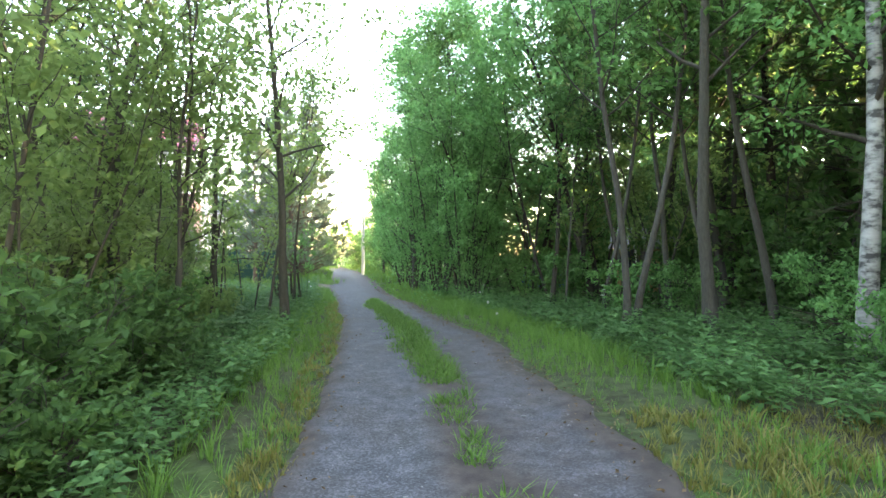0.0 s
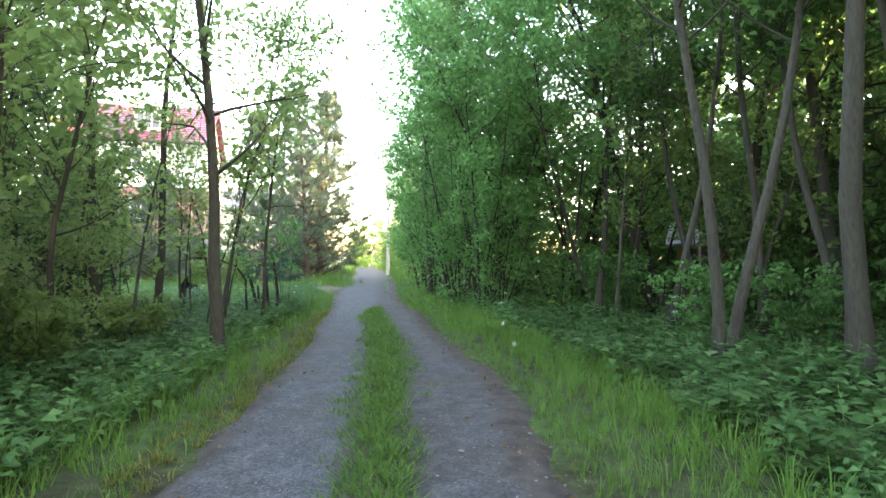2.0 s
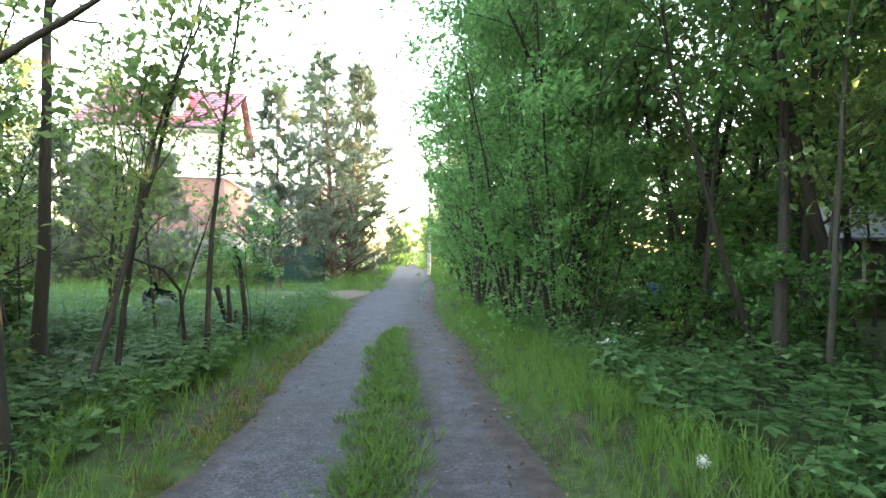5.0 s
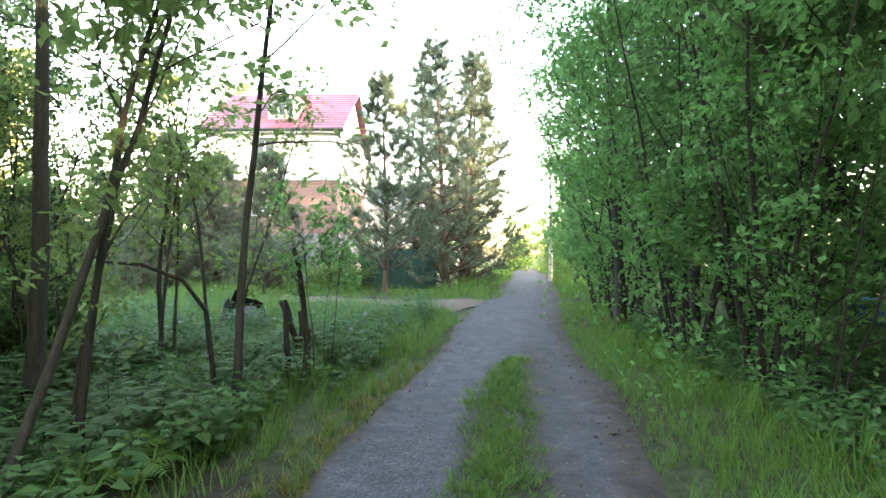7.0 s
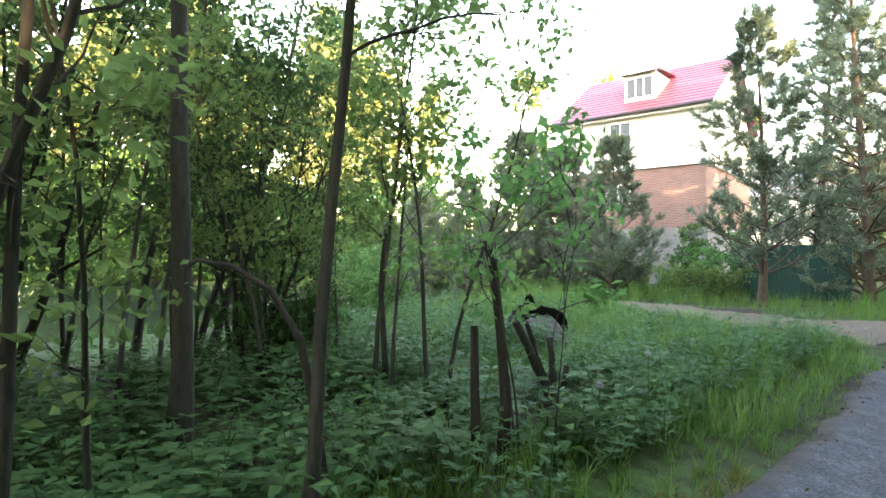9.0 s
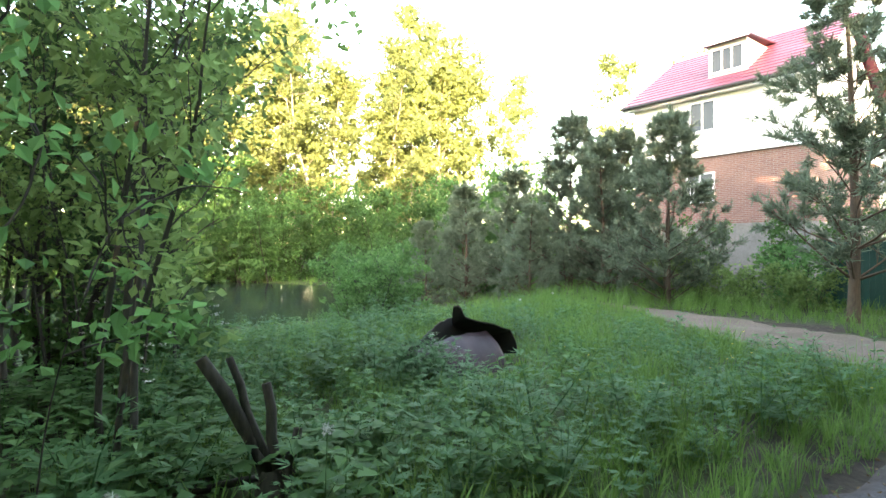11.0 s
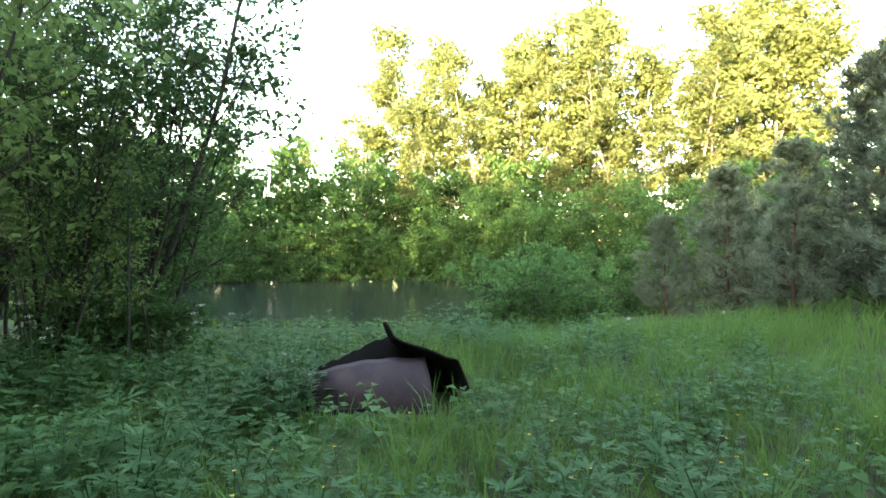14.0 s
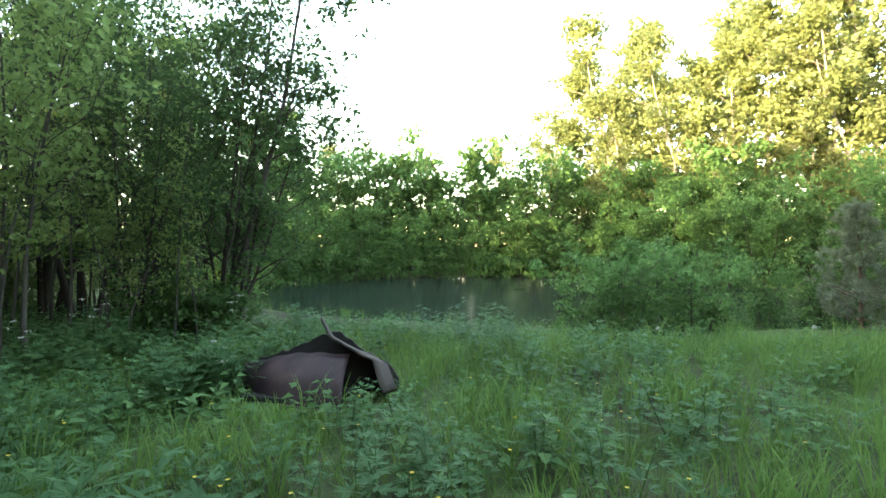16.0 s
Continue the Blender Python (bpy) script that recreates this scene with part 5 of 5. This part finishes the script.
def rusty_tank():
    ob = thing("rusty_tank", "rusted half-sunken iron tank with a black inside, torn open, in tall grass", "scrap metal", "", pose(-8.27, 19.25, 0.0, 0, 0, 26))
    # x points to the lane, y along the open side

    def front_high(u):
        y = -0.88 + 1.25 * u
        x = np.interp(y, [-0.9, -0.65, -0.1, 0.37], [-0.02, 0.0, 0.08, 0.12])
        z = np.interp(y, [-0.9, -0.65, -0.3, 0.0, 0.37], [0.27, 0.31, 0.40, 0.43, 0.43])
        return (x, y, z + 0.006 * math.sin(23 * y))

    def front_low(u):
        y = -0.84 + 1.27 * u
        return (np.interp(y, [-0.84, -0.6, -0.2, 0.46], [0.06, 0.26, 0.42, 0.46]), y, -0.08)
    us = np.linspace(0, 1, 25)
    part("front_plate", bent_sheet(us, front_low, front_high, (0.004, 0, 0.005), 9, (0.05, 0, 0.05)), RUST, ob, "purple-brown rusted iron plate", True)
    part("front_lining", bent_sheet(us, lambda u: np.array(front_low(u)) - (0.012, 0, 0.006), lambda u: np.array(front_high(u)) - (0.008, 0, 0.012), (-0.003, 0, -0.003), 9, (0.05, 0, 0.05)), BLACK_IRON, ob, "black inside")

    def back_x(y):
        return -0.20 + 0.14 * np.clip((-y - 0.2) / 0.66, 0, 1) ** 1.3

    def back_top(y):
        z = np.interp(y, [-1.0, -0.75, -0.5, -0.31, -0.08, 0.1, 0.2, 0.34, 0.44, 0.63, 0.76], [0.24, 0.30, 0.38, 0.46, 0.57, 0.60, 0.53, 0.43, 0.38, 0.30, 0.15])
        return z + 0.007 * math.sin(31 * y) + 0.006 * math.sin(57 * y + 1)

    def back_low(u):
        y = -0.86 + 1.62 * u
        return (back_x(y), y, -0.1)

    def back_high(u):
        y = -0.86 + 1.62 * u
        return (back_x(y) - 0.05, y, back_top(y))
    us = np.linspace(0, 1, 61)
    part("back_plate", bent_sheet(us, back_low, back_high, (-0.006, 0, 0)), RUST, ob, "rusted outer back of the tank", True)
    part("back_lining", bent_sheet(us, lambda u: np.array(back_low(u)) + (0.012, 0, 0), lambda u: np.array(back_high(u)) + (0.012, 0, -0.004), (-0.004, 0, 0)), BLACK_IRON, ob, "black inside")
    part("tank_floor", Geo().box(-0.18, -0.7, -0.04, 0.4, 0.3, 0.03), BLACK_IRON, ob, "black bottom")

    # the torn lid, bent over towards one end

    def fold(u):
        k = [0, 0.18, 0.42, 0.6, 0.82, 1.0]
        return np.interp(u, k, [-0.01, 0.07, 0.31, 0.47, 0.65, 0.76]), np.interp(u, k, [0.78, 0.63, 0.54, 0.50, 0.42, 0.14])

    def lid_far(u):
        y, z = fold(u)
        return (np.interp(u, [0, 0.3, 0.7, 1], [-0.09, -0.26, -0.30, -0.26]), y - 0.02, z - np.interp(u, [0, 0.3, 0.8, 1], [0.02, 0.12, 0.16, 0.1]))

    def lid_near(u):
        y, z = fold(u)
        return (np.interp(u, [0, 0.18, 0.42, 0.6, 1], [-0.02, 0.03, 0.20, 0.27, 0.32]) + 0.014 * math.sin(29 * u), y + 0.03 * u, z + 0.01 * math.sin(17 * u))
    us = np.linspace(0, 1, 23)
    part("torn_lid", bent_sheet(us, lid_near, lid_far, (0.0, 0.003, 0.006), 4), SHEET, ob, "bent grey-brown torn sheet", True)
    part("lid_lining", bent_sheet(us, lambda u: np.array(lid_near(u)) - (0, 0.004, 0.009), lambda u: np.array(lid_far(u)) - (0, 0.004, 0.009), (0, -0.002, -0.003), 4), BLACK_IRON, ob, "black underside")


def stump(x, y, pts, radii, label, group=""):
    ob = tagged(part("tree_stump", Geo().tube(pts, radii, 9), BARK_DARK, smooth=True), label, "stump", group)
    ob.matrix_basis = place(x, y)
    return ob


def coppice_stump(x, y):
    """Several cut stems rising from one root."""
    ob = thing("coppice_stump", "cut coppice stump with leaning grey-brown stems in herbs", "stump", "stumps", place(x, y))
    part("root", Geo().tube([(0, 0, -0.1), (0, -0.01, 0.1), (0.0, -0.03, 0.22)], [0.12, 0.10, 0.05], 10), BARK, ob, smooth=True)
    for tip, mid, r in (((-0.05, -0.41, 0.88), (-0.05, -0.17, 0.45), 0.042), ((-0.09, -0.26, 0.87), (-0.07, -0.16, 0.55), 0.026),
                        ((-0.02, -0.05, 0.72), (-0.01, -0.02, 0.4), 0.032), ((0.02, 0.13, 0.45), (0.02, 0.07, 0.25), 0.03)):
        m = np.array(mid)
        t = np.array(tip)
        part("stem", Geo().tube([(0, 0, 0.0), m * 0.5 + [0.0, 0.03, 0], m, (m + t) / 2 + [0.0, 0.015, 0.0], t], [r * 1.3, r * 1.15, r, r * 0.95, r * 0.85], 8), BARK, ob, smooth=True)


def bent_stem():
    pts = [(0, 0, -0.1), (0.03, -0.1, 0.5), (0.05, -0.2, 1.0), (-0.1, -0.33, 1.28), (-0.4, -0.5, 1.42), (-0.8, -0.65, 1.45), (-1.1, -0.7, 1.38)]
    ob = tagged(part("bent_stem", Geo().tube(pts, [0.028, 0.024, 0.022, 0.019, 0.016, 0.012, 0.006], 8), BARK_DARK, smooth=True), "dark stem bent over in an arch", "stem")
    ob.matrix_basis = place(-4.35, 14.55)


def fallen_branches():
    rng = np.random.default_rng(31)
    spots = ((4.6, 9.9, 20, 1.6), (5.0, 9.3, 170, 2.0), (5.9, 10.4, 60, 1.8), (6.4, 9.4, 130, 1.5), (-4.9, 10.2, 40, 1.4), (-5.6, 13.4, 100, 1.6), (-4.7, 12.4, 150, 1.2), (-5.4, 16.4, 70, 1.3))
    spots += tuple((-rng.uniform(4.4, 8.5), rng.uniform(8.5, 16.0), rng.uniform(0, 360), rng.uniform(0.8, 1.9)) for _ in range(16))
    for x, y, turn, ln in spots:
        pts = path_points((0, 0, 0.03), (1, 0, 0.02), ln, 7, rng, 0.12)
        pts[:, 2] = 0.03 + np.abs(pts[:, 2] - 0.03) * 0.5
        ob = tagged(part("fallen_branch", Geo().tube(pts, np.linspace(0.03, 0.008, 8), 6), BARK, smooth=True), "dry fallen branch lying on the forest floor", "branch", "fallen branches")
        ob.matrix_basis = place(x, y, turn)


# ---- buildings ----
def window(parent, x, z, w, h, y, panes, bars=False):
    win = part("window", Geo().box(x - w / 2, y - 0.02, z, x + w / 2, y + 0.05, z + h), GLASS, parent, "dark glazing")
    f = Geo()
    f.box(x - w / 2 - 0.07, y - 0.06, z - 0.07, x - w / 2, y + 0.04, z + h + 0.07).box(x + w / 2, y - 0.06, z - 0.07, x + w / 2 + 0.07, y + 0.04, z + h + 0.07)
    f.box(x - w / 2, y - 0.06, z + h, x + w / 2, y + 0.04, z + h + 0.07).box(x - w / 2, y - 0.06, z - 0.07, x + w / 2, y + 0.04, z)
    for i in range(1, panes):
        c = x - w / 2 + w * i / panes
        f.box(c - 0.035, y - 0.055, z, c + 0.035, y + 0.03, z + h)
    part("window_frame", f, WHITE, win, "white frame")
    if bars:
        for i in range(1, 7):
            c = x - w / 2 + w * i / 7
            part("bar", Geo().tube([(c, y - 0.1, z - 0.05), (c, y - 0.1, z + h * 0.75)], [0.014, 0.014], 6), WHITE, win)
    return win


def house():
    ob = thing("house", "two-storey house, cream siding over red brick, crimson tiled roof with dormer", "house", "", pose(-23.9, 33.3, 0, 0, 0, 20))
    W, D, e = 8.1, 10.0, 0.4
    part("plinth", Geo().box(e - 0.06, e - 0.06, -0.3, W - e + 0.06, D - e + 0.06, 2.7), PLINTH, ob, "pale rubble stone base")
    part("brick_wall", Geo().box(e, e, 2.7, W - e, D - e, 5.6), BRICK, ob, "red brick ground floor")
    part("string_course", Geo().box(e - 0.12, e - 0.12, 5.6, W - e + 0.12, D - e + 0.12, 5.78), WHITE, ob, "white string course")
    wall = Geo()
    z = 5.78
    while z < 8.25:
        wall.add(*board_ring(e, e, W - e, D - e, z, z + 0.2))
        z += 0.2
    for x in (e, W - e):
        wall.add([(x, e, 8.2), (x, D - e, 8.2), (x, D / 2 + 0.05, 11.35), (x, D / 2 - 0.05, 11.35)], [(0, 1, 2, 3)])
    part("siding_wall", wall, SIDING, ob, "cream horizontal boards")
    roof = Geo()
    n = 15
    for s in (0, 1):
        for i in range(n):
            a, b = i / n, (i + 1.04) / n
            y0, y1 = a * D / 2, b * D / 2
            z0, z1 = 8.38 + a * 3.32 + 0.05, 8.38 + b * 3.32
            if s:
                y0, y1 = D - y0, D - y1
            roof.add([(0, y0, z0), (W, y0, z0), (W, y1, z1), (0, y1, z1), (0, y0, z0 - 0.09), (W, y0, z0 - 0.09), (W, y1, z1 - 0.06), (0, y1, z1 - 0.06)],
                     [(0, 1, 2, 3), (4, 7, 6, 5), (0, 4, 5, 1), (0, 3, 7, 4), (1, 5, 6, 2)])
    tagged(part("roof", roof, ROOF, ob, "crimson metal tile roof"), kind="stuff")
    part("fascia", Geo().box(0, 0.02, 8.16, W, 0.09, 8.33), WHITE, ob, "white eaves board")
    part("gutter", Geo().tube([(0, -0.05, 8.3), (W, -0.05, 8.3)], [0.085, 0.085], 8), WIRE, ob, "dark gutter")
    part("soffit", Geo().box(0.02, 0.1, 8.17, W - 0.02, e, 8.21), WHITE, ob)
    part("chimney", Geo().box(2.2, D / 2 + 0.4, 10.8, 2.8, D / 2 + 1.0, 12.1), BRICK, ob)
    dx0, dx1, dy = 3.6, 5.2, 1.15
    part("dormer", Geo().box(dx0, dy, 8.9, dx1, dy + 2.4, 10.55), SIDING, ob, "white dormer wall")
    lid = Geo().add([(dx0 - 0.22, dy - 0.3, 10.57), (dx1 + 0.22, dy - 0.3, 10.57), (dx1 + 0.22, dy + 2.7, 10.78), (dx0 - 0.22, dy + 2.7, 10.78),
                     (dx0 - 0.22, dy - 0.3, 10.64), (dx1 + 0.22, dy - 0.3, 10.64), (dx1 + 0.22, dy + 2.7, 10.85), (dx0 - 0.22, dy + 2.7, 10.85)],
                    [(0, 3, 2, 1), (4, 5, 6, 7), (0, 1, 5, 4), (1, 2, 6, 5), (0, 4, 7, 3)])
    part("dormer_roof", lid, ROOF, ob, "crimson dormer roof")
    part("dormer_trim", Geo().box(dx0 - 0.22, dy - 0.33, 10.50, dx1 + 0.22, dy - 0.303, 10.62), WHITE, ob, "white trim board")
    window(ob, 4.4, 9.35, 1.25, 0.95, dy - 0.02, 3)
    window(ob, 3.7, 6.75, 1.0, 1.2, e - 0.02, 2)
    window(ob, 3.6, 3.7, 1.1, 1.15, e - 0.02, 2, True)
    part("aerial", Geo().tube([(7.7, 4.6, 11.5), (7.7, 4.6, 13.2)], [0.02, 0.015], 5), WIRE, ob)


def board_ring(x0, y0, x1, y1, z0, z1):
    o = 0.025
    lo = [(x0 - o, y0 - o, z0), (x1 + o, y0 - o, z0), (x1 + o, y1 + o, z0), (x0 - o, y1 + o, z0)]
    hi = [(x0, y0, z1), (x1, y0, z1), (x1, y1, z1), (x0, y1, z1)]
    ins = [(x0, y0, z0), (x1, y0, z0), (x1, y1, z0), (x0, y1, z0)]
    v = lo + hi + ins
    q = [(i, (i + 1) % 4, (i + 1) % 4 + 4, i + 4) for i in range(4)] + [(i, i + 8, (i + 1) % 4 + 8, (i + 1) % 4) for i in range(4)]
    return v, q


def small_building(name, label, at, w, d, h, rise, wall, roofm):
    ob = thing(name, label, "building", "", at)
    body = Geo().box(0, 0, -0.2, w, d, h)
    for x in (0, w):
        body.add([(x, 0, h), (x, d, h), (x, d / 2 + 0.02, h + rise), (x, d / 2 - 0.02, h + rise)], [(0, 1, 2, 3)])
    part("wall", body, wall, ob)
    r = Geo()
    for y0, y1 in ((-0.35, d / 2), (d + 0.35, d / 2)):
        z0 = h - 0.35 * rise / (d / 2)
        r.add([(-0.3, y0, z0), (w + 0.3, y0, z0), (w + 0.3, y1, h + rise), (-0.3, y1, h + rise), (-0.3, y0, z0 + 0.08), (w + 0.3, y0, z0 + 0.08), (w + 0.3, y1, h + rise + 0.08), (-0.3, y1, h + rise + 0.08)],
              [(0, 1, 2, 3), (4, 5, 6, 7), (0, 4, 5, 1), (0, 3, 7, 4), (1, 5, 6, 2)])
    part("roof", r, roofm, ob)
    window(ob, w * 0.35, h * 0.45, 0.8, 0.9, -0.02, 2)
    return ob


def fence():
    x0, y0, x1, y1 = -12.1, 30.8, -9.3, 32.2
    L = math.hypot(x1 - x0, y1 - y0)
    ob = thing("fence", "dark green sheet-metal fence behind the pines", "fence", "", pose(x0, y0, 0, 0, 0, math.degrees(math.atan2(y1 - y0, x1 - x0))))
    n = int(L / 0.26)
    for i in range(n):
        g = Geo()
        g.box(i * L / n, -0.012, 0.05, (i + 0.55) * L / n, 0.012, 1.75).box((i + 0.55) * L / n, 0.012, 0.05, (i + 1) * L / n - 0.004, 0.036, 1.75)
        part("panel", g, FENCE, ob)
    for i in range(3):
        part("post", Geo().box(i * L / 2 - 0.03, 0.04, -0.2, i * L / 2 + 0.03, 0.1, 1.8), FENCE, ob)


def pole_and_wire():
    ob = thing("utility_pole", "pale concrete utility pole beside the lane", "pole", "", pose(-6.3, 42.6, 0))
    part("post", Geo().tube([(0, 0, -0.3), (0, 0, 4.5), (0, 0, 9)], [0.13, 0.11, 0.09], 10), CONCRETE, ob, smooth=True)
    part("crossarm", Geo().box(-0.7, -0.05, 8.5, 0.7, 0.05, 8.6), BARK_DARK, ob)
    for x in (-0.6, 0, 0.6):
        part("insulator", Geo().tube([(x, 0, 8.6), (x, 0, 8.75)], [0.04, 0.03], 8), WHITE, ob)
    a, b = np.array([-6.3, 42.6, 8.7]), np.array([-12.6, 23.0, 12.5])
    t = np.linspace(0, 1, 15)[:, None]
    pts = a + (b - a) * t - np.array([0, 0, 1.0]) * (1.2 * t * (1 - t))
    tagged(part("cable", Geo().tube(pts, np.full(15, 0.014), 5), WIRE), "black overhead cable crossing the clearing", "cable")


def blue_container(x, y, turn):
    ob = thing("water_container", "blue ribbed plastic container lying among the bushes", "container", "", place(x, y, turn))
    prof = [(0.0, 0.22), (0.03, 0.29), (0.25, 0.30), (0.27, 0.32), (0.33, 0.32), (0.35, 0.30), (0.65, 0.30), (0.67, 0.32), (0.73, 0.32), (0.75, 0.30), (0.97, 0.29), (1.0, 0.22)]
    part("body", Geo().tube([(p - 0.5, 0, 0.36) for p, _ in prof], [r for _, r in prof], 16), BLUE, ob, smooth=True)
    part("cap", Geo().tube([(0.5, 0, 0.5), (0.55, 0, 0.5), (0.555, 0, 0.5)], [0.06, 0.06, 0.01], 12), BLUE, ob)
    for p in (-0.3, 0.3):
        part("cradle", Geo().box(p - 0.05, -0.25, -0.1, p + 0.05, 0.25, 0.09), BARK_DARK, ob)


house()
fence()
pole_and_wire()
small_building("cottage", "pale plastered cottage seen between the pines", pose(-24.6, 51.5, 0, 0, 0, 20), 9.0, 7.0, 5.6, 2.2, SIDING, SLATE)
small_building("pond_house", "pale grey wooden house beyond the pond", pose(-47.5, -20, 0, 0, 0, -40), 5.0, 5.0, 4.2, 1.8, CONCRETE, SLATE)
small_building("shed", "ochre board shed with a grey roof among the trees", pose(6.95, 22.0, 0, 0, 0, -25), 2.0, 2.0, 1.95, 0.6, WOOD_Y, SLATE)
blue_container(3.75, 24.2, 12)
blue_container(5.3, 25.2, -20)
rusty_tank()
stump(-4.12, 15.6, [(0, 0, -0.1), (0.02, 0.03, 0.4), (-0.03, 0.02, 0.9), (-0.08, 0.0, 1.3), (-0.14, -0.02, 1.5)], [0.055, 0.036, 0.031, 0.03, 0.026], "broken dark tree stump taller than the grass", "stumps")
stump(-4.25, 15.52, [(0, 0, -0.1), (-0.05, 0.0, 0.5), (-0.09, 0.02, 0.95)], [0.045, 0.032, 0.026], "short broken stump beside a taller one", "stumps")
coppice_stump(-5.08, 16.91)
bent_stem()
fallen_branches()
vegetation()
for i, (x, y, s) in enumerate(((-3.75, 13.5, 0.62), (-3.55, 13.0, 0.5), (-4.2, 13.9, 0.55), (-4.1, 12.6, 0.45))):
    fern(place(x, y, 40 * i), 50 + i, s)
for x, y, h in ((0.85, 10.35, 0.55), (0.95, 9.6, 0.42), (-4.2, 17.1, 0.6), (-3.95, 16.3, 0.5), (-12.5, 23.0, 0.5), (-11.3, 21.6, 0.55)):
    dandelion(place(x, y), h)
for i, (x, y, h) in enumerate(((-8.2, 15.6, 1.0), (-8.6, 15.2, 0.9), (-7.7, 15.3, 0.95), (-7.2, 15.9, 0.85), (-9.0, 16.2, 0.8), (-6.5, 16.0, 0.7), (3.4, 11.6, 0.9), (1.0, 13.6, 0.7),
                               (-7.5, 18.6, 0.6))):
    umbel(place(x, y, 70 * i), h, 80 + i)
buttercups()
lane_stones()
